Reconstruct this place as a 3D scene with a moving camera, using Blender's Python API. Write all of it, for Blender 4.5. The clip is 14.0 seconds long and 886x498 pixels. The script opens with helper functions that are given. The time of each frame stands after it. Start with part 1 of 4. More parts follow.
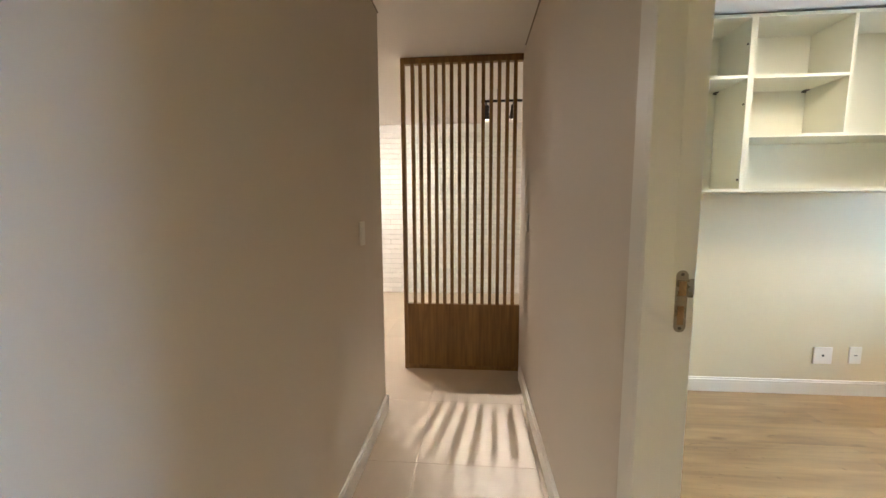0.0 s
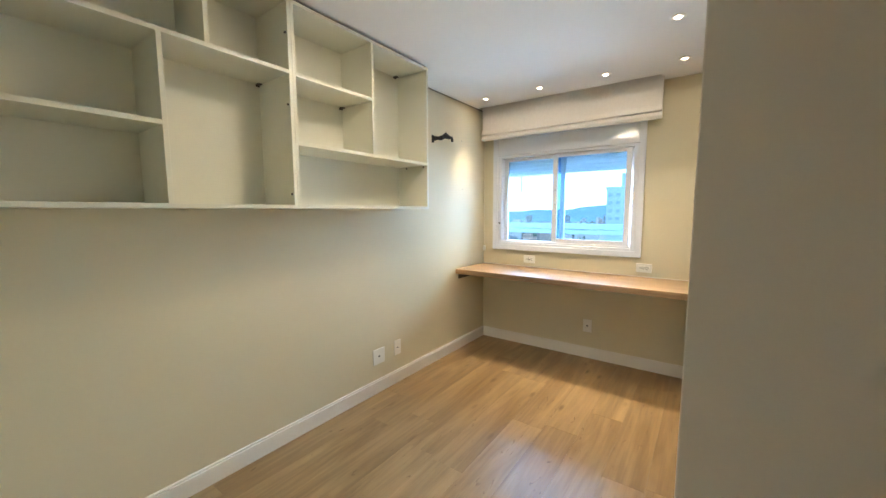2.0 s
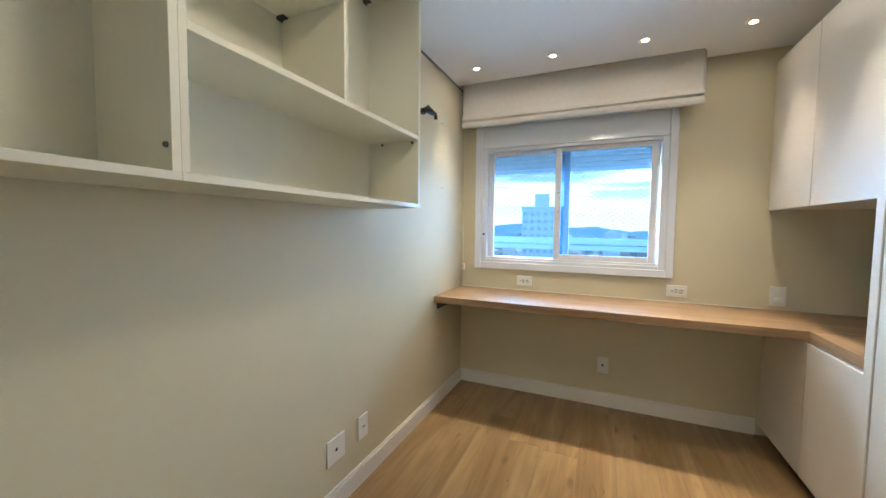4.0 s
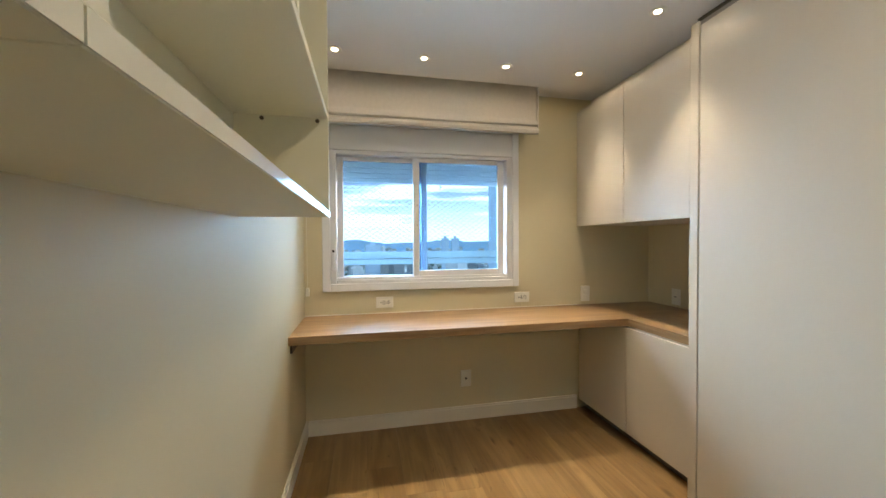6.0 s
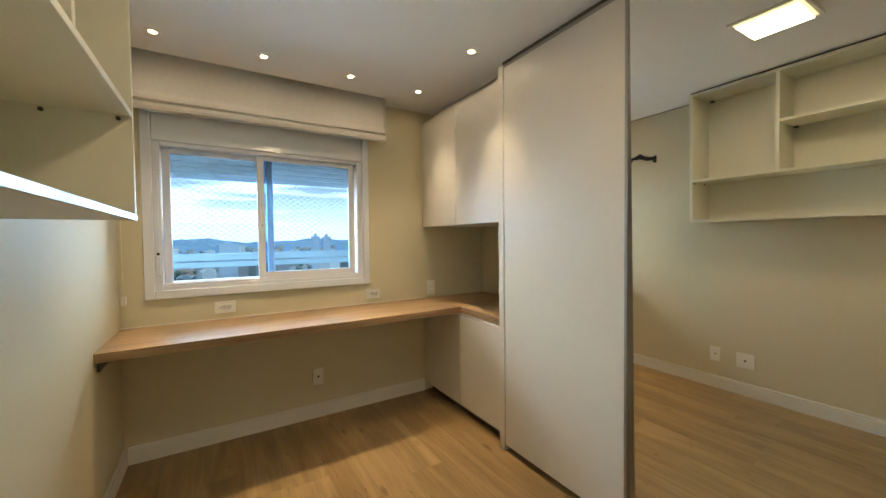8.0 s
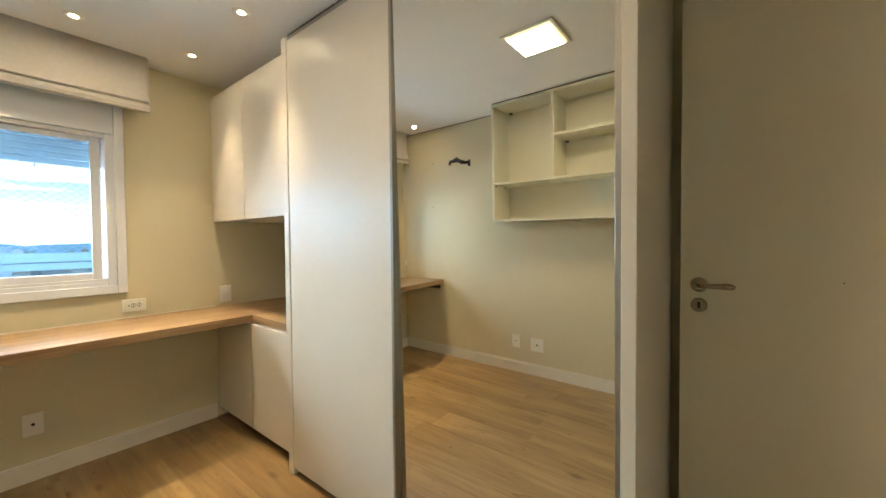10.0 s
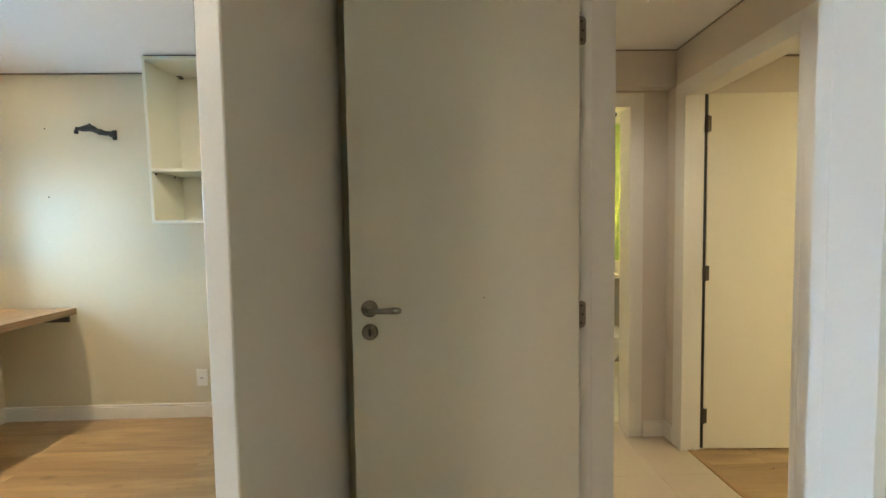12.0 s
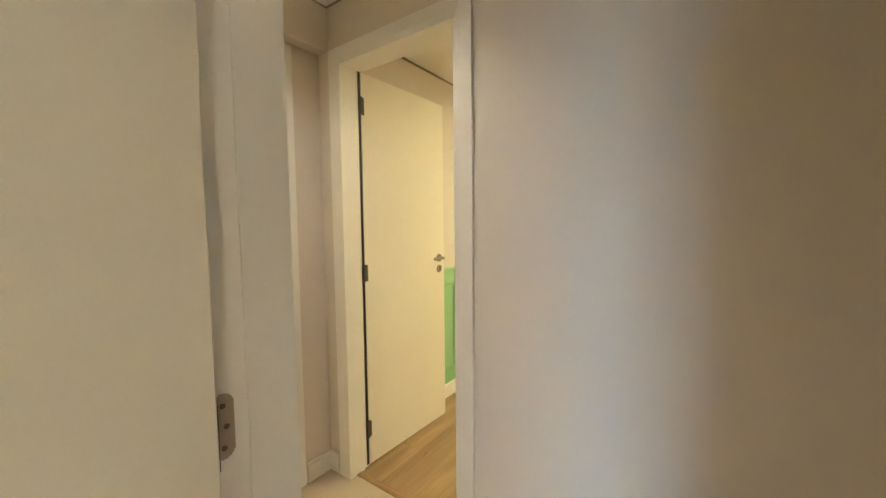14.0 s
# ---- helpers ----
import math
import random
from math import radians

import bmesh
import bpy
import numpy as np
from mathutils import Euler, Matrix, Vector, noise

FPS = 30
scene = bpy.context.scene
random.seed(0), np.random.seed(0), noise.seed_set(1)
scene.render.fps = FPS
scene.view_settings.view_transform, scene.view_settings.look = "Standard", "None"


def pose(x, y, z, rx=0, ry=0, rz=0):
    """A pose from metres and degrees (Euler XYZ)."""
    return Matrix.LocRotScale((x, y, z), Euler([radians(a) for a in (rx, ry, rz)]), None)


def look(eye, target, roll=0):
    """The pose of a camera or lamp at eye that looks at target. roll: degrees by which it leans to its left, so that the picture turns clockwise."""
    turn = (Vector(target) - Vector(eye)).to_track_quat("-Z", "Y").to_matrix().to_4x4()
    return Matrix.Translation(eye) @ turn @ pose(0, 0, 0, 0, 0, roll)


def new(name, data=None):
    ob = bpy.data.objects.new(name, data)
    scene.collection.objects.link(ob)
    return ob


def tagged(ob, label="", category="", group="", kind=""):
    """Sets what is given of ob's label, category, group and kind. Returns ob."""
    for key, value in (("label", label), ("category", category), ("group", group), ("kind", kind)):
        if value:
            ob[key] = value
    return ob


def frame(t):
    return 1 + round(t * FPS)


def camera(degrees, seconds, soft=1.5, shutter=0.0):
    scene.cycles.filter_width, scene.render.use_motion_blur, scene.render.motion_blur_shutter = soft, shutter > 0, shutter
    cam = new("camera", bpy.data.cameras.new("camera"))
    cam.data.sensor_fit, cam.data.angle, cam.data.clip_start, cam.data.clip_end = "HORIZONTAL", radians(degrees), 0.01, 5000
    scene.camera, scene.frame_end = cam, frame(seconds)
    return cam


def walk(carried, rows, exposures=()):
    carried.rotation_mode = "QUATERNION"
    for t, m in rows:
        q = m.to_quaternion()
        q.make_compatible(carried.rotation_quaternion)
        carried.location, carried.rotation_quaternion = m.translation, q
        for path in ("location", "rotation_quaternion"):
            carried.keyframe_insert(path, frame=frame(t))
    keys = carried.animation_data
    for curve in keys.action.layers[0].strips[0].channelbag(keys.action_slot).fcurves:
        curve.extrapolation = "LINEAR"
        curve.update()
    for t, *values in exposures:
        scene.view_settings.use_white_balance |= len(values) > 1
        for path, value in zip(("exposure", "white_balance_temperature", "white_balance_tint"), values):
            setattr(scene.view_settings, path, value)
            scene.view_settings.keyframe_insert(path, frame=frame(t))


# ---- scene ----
cam = camera(100.8, 14.0)
PATH = [
    (0, (2.601, -0.049, 1.281), (0.62, -0.213, 1.061), -0.3),
    (0.5, (2.432, 0.054, 1.283), (0.526, 0.618, 1.057), -0.1),
    (1, (2.244, 0.182, 1.277), (0.641, 1.36, 1.074), -0.3),
    (1.5, (2.085, 0.298, 1.351), (0.757, 1.777, 1.128), -0.3),
    (2, (1.946, 0.454, 1.354), (0.781, 2.067, 1.148), -0.2),
    (2.2, (1.878, 0.519, 1.35), (0.758, 2.163, 1.144), -0.1),
    (4.3, (0.898, 1.092, 1.276), (0.228, 2.974, 1.178), 0.2),
    (4.5, (0.774, 1.113, 1.293), (0.22, 3.033, 1.201), -0.2),
    (5, (0.584, 1.171, 1.304), (0.336, 3.154, 1.233), -0.2),
    (5.5, (0.447, 1.271, 1.288), (0.533, 3.268, 1.239), -0.2),
    (6, (0.397, 1.345, 1.288), (0.81, 3.302, 1.249), -0.3),
    (6.5, (0.383, 1.343, 1.304), (1.096, 3.21, 1.255), -0.4),
    (7, (0.415, 1.276, 1.305), (1.313, 3.062, 1.253), -0.5),
    (9.3, (0.737, 1.02, 1.278), (2.015, 2.558, 1.234), -0.6),
    (9.5, (0.8, 1.011, 1.265), (2.154, 2.483, 1.225), -0.6),
    (10, (0.937, 0.977, 1.263), (2.509, 2.212, 1.213), -0.5),
    (10.5, (1.044, 0.918, 1.24), (2.822, 1.833, 1.22), -0.5),
    (11, (1.126, 0.859, 1.254), (3.039, 1.439, 1.211), -1.0),
    (11.5, (1.252, 0.845, 1.293), (3.233, 1.108, 1.23), -0.9),
    (12, (1.395, 0.862, 1.326), (3.393, 0.818, 1.237), -0.9),
    (12.5, (1.566, 0.861, 1.318), (3.512, 0.411, 1.211), -0.9),
    (13, (1.752, 0.808, 1.301), (3.547, -0.066, 1.18), -0.9),
    (13.5, (1.904, 0.72, 1.285), (3.456, -0.538, 1.176), -0.8),
    (14, (2.042, 0.605, 1.318), (3.203, -1.018, 1.185), -0.6),
]
walk(cam, [(t, look(eye, target, roll)) for t, eye, target, roll in PATH],
     exposures=[(0, 0.5, 6000, 10), (0.5, 0.2, 6100, 10), (1.0, 0.05, 6300, 10), (2.0, -0.1, 6400, 10), (4.5, -0.55, 5900, 10), (6.0, -0.74, 7000, 10), (7.0, -0.87, 7350, 10), (9.5, -0.56, 7900, 8), (10.5, -0.24, 7050, 8), (11.5, -0.22, 6300, 10), (12.0, 0.1, 6100, 8), (12.5, 0.5, 5850, 8), (13.0, 0.62, 6000, 8), (13.5, 0.56, 6200, 8), (14, 0.52, 6300, 8)])

# ---- world, lamps ----
world = bpy.data.worlds.new("world")
scene.world = world
world.use_nodes = True
wn, wl = world.node_tree.nodes, world.node_tree.links
bg = wn["Background"]
sky = wn.new("ShaderNodeTexSky")
sky.sky_type = "NISHITA"
sky.sun_disc = False
sky.sun_elevation, sky.sun_rotation = math.radians(28), math.radians(200)
sky.air_density, sky.dust_density = 1.0, 2.0
tc = wn.new("ShaderNodeTexCoord")
mp = wn.new("ShaderNodeMapping")
mp.inputs["Scale"].default_value = (1.0, 1.0, 9.0)
cl = wn.new("ShaderNodeTexNoise")
cl.inputs["Scale"].default_value, cl.inputs["Detail"].default_value = 3.2, 6.0
rp = wn.new("ShaderNodeValToRGB")
rp.color_ramp.elements[0].position, rp.color_ramp.elements[1].position = 0.40, 0.56
mx = wn.new("ShaderNodeMix")
mx.data_type = "RGBA"
mx.inputs["B"].default_value = (44.0, 44.8, 46.0, 1)
wl.new(tc.outputs["Generated"], mp.inputs["Vector"])
wl.new(mp.outputs["Vector"], cl.inputs["Vector"])
wl.new(cl.outputs["Fac"], rp.inputs["Fac"])
sep = wn.new("ShaderNodeSeparateXYZ")
hor = wn.new("ShaderNodeMapRange")
hor.inputs["From Min"].default_value, hor.inputs["From Max"].default_value = 0.03, 0.17
hor.inputs["To Min"].default_value, hor.inputs["To Max"].default_value = 0.9, 0.0
big = wn.new("ShaderNodeMath")
big.operation = "MAXIMUM"
wl.new(tc.outputs["Generated"], sep.inputs["Vector"])
wl.new(sep.outputs["Z"], hor.inputs["Value"])
wl.new(hor.outputs["Result"], big.inputs[0])
wl.new(rp.outputs["Color"], big.inputs[1])
wl.new(big.outputs["Value"], mx.inputs["Factor"])
wl.new(sky.outputs["Color"], mx.inputs["A"])
wl.new(mx.outputs["Result"], bg.inputs["Color"])
bg.inputs["Strength"].default_value = 0.14


def lamp(name, kind, place, target, energy, colour, **more):
    data = bpy.data.lights.new(name, kind)
    data.energy, data.color = energy, colour
    if "size" in more:
        data.shape, data.size, data.size_y = "RECTANGLE", more["size"], more.get("size_y", more["size"])
    if "spot" in more:
        data.spot_size, data.spot_blend = math.radians(more["spot"]), more.get("blend", 0.6)
    if "radius" in more:
        data.shadow_soft_size = more["radius"]
    if "angle" in more:
        data.angle = math.radians(more["angle"])
    if "spread" in more:
        data.spread = math.radians(more["spread"])
    ob = new(name, data)
    ob.matrix_world = look(place, target)
    return ob


CEIL = 2.371
WARM = (1.0, 0.84, 0.63)
lamp("sun", "SUN", (20, -30, 40), (20 - 0.3, 0.85 - 30, 40 - 0.5), 3.4, (1.0, 0.93, 0.84), angle=0.6)
# the sky's light in the open side of the balcony
lamp("balcony_skylight", "AREA", (1.42, 5.47, 1.94), (0.40, 0, 1.5), 100.0, (0.64, 0.83, 1.0), size=1.05, size_y=1.45, spread=150)
lamp("balcony_low_skylight", "AREA", (-0.17, 5.47, 1.99), (0.9, 0, 1.5), 330.0, (0.62, 0.82, 1.0), size=2.1, size_y=1.32, spread=150)
# daylight thrown up by the town and the balcony floor
lamp("balcony_groundlight", "AREA", (0.45, 5.47, 0.50), (0.65, 0, 1.6), 110.0, (0.74, 0.87, 1.0), size=3.0, size_y=0.76, spread=150)
# square panel lamp in the room's ceiling
lamp("panel_lamp", "AREA", (1.02, 1.85, CEIL - 0.022), (1.02, 1.85, 0), 14.0, WARM, size=0.24)
SPOTS = [(0.237, 3.50), (0.745, 3.50), (1.258, 3.503), (1.756, 3.503), (1.756, 2.847)]
for sx, sy in SPOTS:
    lamp("spot_lamp", "SPOT", (sx, sy, CEIL - 0.006), (sx, sy, 0), 108.0, WARM, spot=70, blend=1.0, radius=0.012)
    lamp("spot_spill_lamp", "SPOT", (sx, sy, CEIL - 0.008), (sx, sy, 0), 3.0, WARM, spot=176, blend=0.5, radius=0.018)
HALL_SPOTS = [(3.10, -0.15)]
for sx, sy in HALL_SPOTS:
    lamp("hall_spot_lamp", "SPOT", (sx, sy, 2.382), (sx, sy, 0), 24.0, (1.0, 0.89, 0.74), spot=125, blend=0.9, radius=0.025)
lamp("living_spot_lamp", "SPOT", (-0.627, -0.165, 2.485), (-0.627, -0.165, 0), 18.0, (1.0, 0.86, 0.70), spot=120, blend=0.8, radius=0.014)
for sy in (0.08, 0.36):
    lamp("track_spot_lamp", "SPOT", (-1.36, sy, 2.195), (0.6, sy + 0.06, 0.15), 150.0, (1.0, 0.88, 0.74), spot=52, blend=0.7, radius=0.015)
# unseen fill added to brighten the brick wall
lamp("living_fill", "AREA", (-1.5, -1.6, 2.47), (-1.9, -1.4, 0), 82.0, (1.0, 0.88, 0.74), size=0.8)
lamp("bath_bulb_lamp", "POINT", (4.72, -0.74, 1.70), (4.7, -0.7, 0), 17.0, (1.0, 0.66, 0.17), radius=0.03)
lamp("bath_bulb_lamp", "POINT", (4.72, -0.50, 1.70), (4.7, -0.7, 0), 17.0, (1.0, 0.66, 0.17), radius=0.03)
# added fill beside the pendants; no ceiling fitting is modelled
lamp("bath_fill", "AREA", (4.3, -0.3, 2.36), (4.3, -0.3, 0), 7.0, (1.0, 0.86, 0.68), size=0.2)
# out-of-view fill added to light the open bedroom door yellow
lamp("bedroom_fill", "AREA", (2.25, -2.5, 2.36), (2.25, -2.5, 0), 44.0, (1.0, 0.86, 0.48), size=0.3)


# ---- materials ----
def material(name, colour, rough=0.5, metal=0.0, vary=0.06, scale=6.0, bump=0.0, bump_scale=120.0, second=None,
             stretch=(1, 1, 1), emit=0.0, rand=0.0, coat=0.0, rough_vary=0.05, world_space=False):
    m = bpy.data.materials.new(name)
    m.use_nodes = True
    n, l = m.node_tree.nodes, m.node_tree.links
    p = n["Principled BSDF"]
    p.inputs["Roughness"].default_value, p.inputs["Metallic"].default_value = rough, metal
    p.inputs["Coat Weight"].default_value = coat
    co = n.new("ShaderNodeTexCoord")
    mapping = n.new("ShaderNodeMapping")
    mapping.inputs["Scale"].default_value = stretch
    if world_space:
        geo = n.new("ShaderNodeNewGeometry")
        l.new(geo.outputs["Position"], mapping.inputs["Vector"])
    else:
        l.new(co.outputs["Object"], mapping.inputs["Vector"])
    noise = n.new("ShaderNodeTexNoise")
    noise.inputs["Scale"].default_value, noise.inputs["Detail"].default_value = scale, 5.0
    l.new(mapping.outputs["Vector"], noise.inputs["Vector"])
    mix = n.new("ShaderNodeMix")
    mix.data_type = "RGBA"
    second = second or tuple(c * (1 - 2 * vary) for c in colour)
    first = tuple(min(1, c * (1 + vary)) for c in colour) if vary else colour
    mix.inputs["A"].default_value, mix.inputs["B"].default_value = (*second, 1), (*first, 1)
    l.new(noise.outputs["Fac"], mix.inputs["Factor"])
    out = mix.outputs["Result"]
    if rand:
        info = n.new("ShaderNodeObjectInfo")
        hsv = n.new("ShaderNodeHueSaturation")
        rng = n.new("ShaderNodeMapRange")
        rng.inputs["To Min"].default_value, rng.inputs["To Max"].default_value = 1 - rand, 1 + rand
        l.new(info.outputs["Random"], rng.inputs["Value"])
        l.new(rng.outputs["Result"], hsv.inputs["Value"])
        l.new(out, hsv.inputs["Color"])
        out = hsv.outputs["Color"]
    l.new(out, p.inputs["Base Color"])
    if rough_vary:
        rr = n.new("ShaderNodeMapRange")
        rr.inputs["To Min"].default_value, rr.inputs["To Max"].default_value = max(0, rough - rough_vary), min(1, rough + rough_vary)
        l.new(noise.outputs["Fac"], rr.inputs["Value"])
        l.new(rr.outputs["Result"], p.inputs["Roughness"])
    if bump:
        fine = n.new("ShaderNodeTexNoise")
        fine.inputs["Scale"].default_value, fine.inputs["Detail"].default_value = bump_scale, 3.0
        l.new(mapping.outputs["Vector"], fine.inputs["Vector"])
        b = n.new("ShaderNodeBump")
        b.inputs["Strength"].default_value, b.inputs["Distance"].default_value = bump, 0.002
        l.new(fine.outputs["Fac"], b.inputs["Height"])
        l.new(b.outputs["Normal"], p.inputs["Normal"])
    if emit:
        p.inputs["Emission Color"].default_value = (*colour, 1)
        p.inputs["Emission Strength"].default_value = emit
    return m


def wood(name, dark, light, along="Y", rough=0.4, rand=0.08, knots=0.6, grain=1.0, flow=1.0):
    """Planed timber: long streaks along one axis, cathedral figure and dark flecks; each piece shifted by its own random."""
    m = bpy.data.materials.new(name)
    m.use_nodes = True
    n, l = m.node_tree.nodes, m.node_tree.links
    p = n["Principled BSDF"]
    co = n.new("ShaderNodeTexCoord")
    info = n.new("ShaderNodeObjectInfo")
    shift = n.new("ShaderNodeVectorMath")
    shift.operation = "MULTIPLY_ADD"
    rv = n.new("ShaderNodeCombineXYZ")
    for k in "XYZ":
        l.new(info.outputs["Random"], rv.inputs[k])
    shift.inputs[1].default_value = (37.0, 91.0, 13.0)
    l.new(rv.outputs["Vector"], shift.inputs[0])
    l.new(co.outputs["Object"], shift.inputs[2])
    axis = "XYZ".index(along)

    def mapped(across, lengthwise):
        mapping = n.new("ShaderNodeMapping")
        s = [across] * 3
        s[axis] = lengthwise
        mapping.inputs["Scale"].default_value = s
        l.new(shift.outputs["Vector"], mapping.inputs["Vector"])
        return mapping.outputs["Vector"]

    def noisy(vec, scale, detail, distortion=0.0):
        t = n.new("ShaderNodeTexNoise")
        t.inputs["Scale"].default_value, t.inputs["Detail"].default_value, t.inputs["Distortion"].default_value = scale, detail, distortion
        l.new(vec, t.inputs["Vector"])
        return t.outputs["Fac"]

    broad = noisy(mapped(5.0 * grain, 0.75 * grain), 1.6, 4.0, 0.8)
    streak = noisy(mapped(26.0 * grain, 1.3 * grain), 2.0, 6.0, 0.6)
    fleck = noisy(mapped(14.0 * grain, 3.6 * grain), 2.2, 3.0, 1.8)

    def ramp(value, a, b, ca, cb):
        r = n.new("ShaderNodeValToRGB")
        r.color_ramp.elements[0].position, r.color_ramp.elements[1].position = a, b
        r.color_ramp.elements[0].color, r.color_ramp.elements[1].color = (*ca, 1), (*cb, 1)
        l.new(value, r.inputs["Fac"])
        return r.outputs["Color"]

    def mixed(a, b, fac, kind="MIX"):
        k = n.new("ShaderNodeMix")
        k.data_type, k.blend_type = "RGBA", kind
        l.new(a, k.inputs["A"])
        l.new(b, k.inputs["B"])
        if isinstance(fac, float):
            k.inputs["Factor"].default_value = fac
        else:
            l.new(fac, k.inputs["Factor"])
        return k.outputs["Result"]

    base = ramp(broad, 0.30, 0.70, dark, light)
    lines = ramp(streak, 0.35, 0.65, (1 - 0.38 * flow, 1 - 0.44 * flow, 1 - 0.50 * flow), (1.08, 1.05, 1.02))
    col = mixed(base, lines, 0.75, "MULTIPLY")
    spots = ramp(fleck, 0.66, 0.76, (1, 1, 1), (1 - 0.55 * knots, 1 - 0.62 * knots, 1 - 0.70 * knots))
    col = mixed(col, spots, 0.9, "MULTIPLY")
    # small scattered knots, drawn out along the grain
    cell = n.new("ShaderNodeTexVoronoi")
    cell.inputs["Scale"].default_value, cell.inputs["Randomness"].default_value = 1.0, 1.0
    l.new(mapped(7.0 * grain, 2.6 * grain), cell.inputs["Vector"])
    knot = ramp(cell.outputs["Distance"], 0.03, 0.13, (1 - 0.60 * knots, 1 - 0.66 * knots, 1 - 0.72 * knots), (1, 1, 1))
    col = mixed(col, knot, 0.85, "MULTIPLY")
    hsv = n.new("ShaderNodeHueSaturation")
    rng = n.new("ShaderNodeMapRange")
    rng.inputs["To Min"].default_value, rng.inputs["To Max"].default_value = 1 - rand, 1 + rand
    l.new(info.outputs["Random"], rng.inputs["Value"])
    l.new(rng.outputs["Result"], hsv.inputs["Value"])
    l.new(col, hsv.inputs["Color"])
    l.new(hsv.outputs["Color"], p.inputs["Base Color"])
    rr = n.new("ShaderNodeMapRange")
    rr.inputs["To Min"].default_value, rr.inputs["To Max"].default_value = rough - 0.06, rough + 0.10
    l.new(streak, rr.inputs["Value"])
    l.new(rr.outputs["Result"], p.inputs["Roughness"])
    b = n.new("ShaderNodeBump")
    b.inputs["Strength"].default_value, b.inputs["Distance"].default_value = 0.15, 0.001
    l.new(streak, b.inputs["Height"])
    l.new(b.outputs["Normal"], p.inputs["Normal"])
    return m


def glass(name, tint, gloss=1.0):
    m = bpy.data.materials.new(name)
    m.use_nodes = True
    n, l = m.node_tree.nodes, m.node_tree.links
    n.remove(n["Principled BSDF"])
    clear, shine, mix, fres = n.new("ShaderNodeBsdfTransparent"), n.new("ShaderNodeBsdfGlossy"), n.new("ShaderNodeMixShader"), n.new("ShaderNodeFresnel")
    clear.inputs["Color"].default_value = (*tint, 1)
    shine.inputs["Roughness"].default_value = 0.02
    fres.inputs["IOR"].default_value = 1.35
    l.new(fres.outputs["Fac"], mix.inputs["Fac"])
    l.new(clear.outputs["BSDF"], mix.inputs[1])
    l.new(shine.outputs["BSDF"], mix.inputs[2])
    l.new(mix.outputs["Shader"], n["Material Output"].inputs["Surface"])
    return m


M_ROOM = material("cream_wall_paint", (0.665, 0.60, 0.425), 0.6, vary=0.03, scale=1.4, bump=0.12, bump_scale=160, world_space=True)
M_HALL = material("greige_wall_paint", (0.68, 0.61, 0.53), 0.72, vary=0.03, scale=1.2, bump=0.12, bump_scale=160, world_space=True)
M_CEIL = material("white_ceiling_paint", (0.82, 0.80, 0.775), 0.8, vary=0.015, scale=1.0, bump=0.06, bump_scale=120, world_space=True)
M_TRIM = material("white_trim_enamel", (0.80, 0.77, 0.71), 0.38, vary=0.02, scale=4, bump=0.03, bump_scale=220)
M_DOOR = material("off_white_door_enamel", (0.78, 0.725, 0.60), 0.6, vary=0.02, scale=3, bump=0.06, bump_scale=90)
M_LACQ = material("off_white_satin_laminate", (0.65, 0.60, 0.525), 0.42, vary=0.02, scale=2.5, bump=0.10, bump_scale=260, rough_vary=0.03)
M_SHELF = material("white_melamine_board", (0.75, 0.735, 0.615), 0.42, vary=0.015, scale=3, bump=0.05, bump_scale=200)
M_EDGE = material("glossy_white_edge_band", (0.74, 0.73, 0.64), 0.13, vary=0.01, scale=6)
# near-black board; in gaps and kick recesses its colour stands in for shade
M_DARKGAP = material("dark_board_and_gap_shade", (0.10, 0.085, 0.065), 0.7, vary=0.1)
M_ALU = material("brushed_aluminium", (0.36, 0.34, 0.315), 0.45, 1.0, vary=0.04, scale=30, stretch=(1, 1, 0.05))
# colour of the shade in the joint between wall and ceiling
M_GAP = material("brown_grey_joint_shade", (0.30, 0.26, 0.215), 0.8, vary=0.1)
M_NICKEL = material("satin_nickel", (0.33, 0.29, 0.235), 0.28, 1.0, vary=0.05, scale=20)
M_STEEL = material("dark_hinge_steel", (0.13, 0.115, 0.10), 0.4, 1.0, vary=0.08, scale=30)
M_BLACK = material("black_plastic", (0.015, 0.015, 0.015), 0.45, vary=0.1, scale=30)
M_WHITEPL = material("white_plastic", (0.82, 0.80, 0.74), 0.30, vary=0.01, scale=10)
M_BOX = material("glossy_white_shutter_box", (0.78, 0.80, 0.85), 0.09, vary=0.01, scale=8)
M_PVC = material("white_window_aluminium", (0.77, 0.79, 0.85), 0.36, vary=0.015, scale=8)
M_SHUT = material("grey_shutter_slat", (0.80, 0.77, 0.75), 0.5, vary=0.03, scale=12)
# thin plastic slats let some of the daylight through
sn, sl = M_SHUT.node_tree.nodes, M_SHUT.node_tree.links
glow, blend = sn.new("ShaderNodeBsdfTranslucent"), sn.new("ShaderNodeMixShader")
glow.inputs["Color"].default_value = (0.80, 0.77, 0.74, 1)
blend.inputs["Fac"].default_value = 0.22
sl.new(sn["Principled BSDF"].outputs["BSDF"], blend.inputs[1])
sl.new(glow.outputs["BSDF"], blend.inputs[2])
sl.new(blend.outputs["Shader"], sn["Material Output"].inputs["Surface"])
M_HINGE = material("satin_hinge_plate", (0.36, 0.31, 0.25), 0.45, 0.6, vary=0.06, scale=30)
M_FABRIC = material("pale_linen_fabric", (0.78, 0.73, 0.68), 0.9, vary=0.05, scale=40, bump=0.5, bump_scale=600)
M_FLOOR = wood("oak_laminate", (0.24, 0.152, 0.070), (0.415, 0.285, 0.143), "Y", 0.335, 0.04, 0.9, 0.8, 0.5)
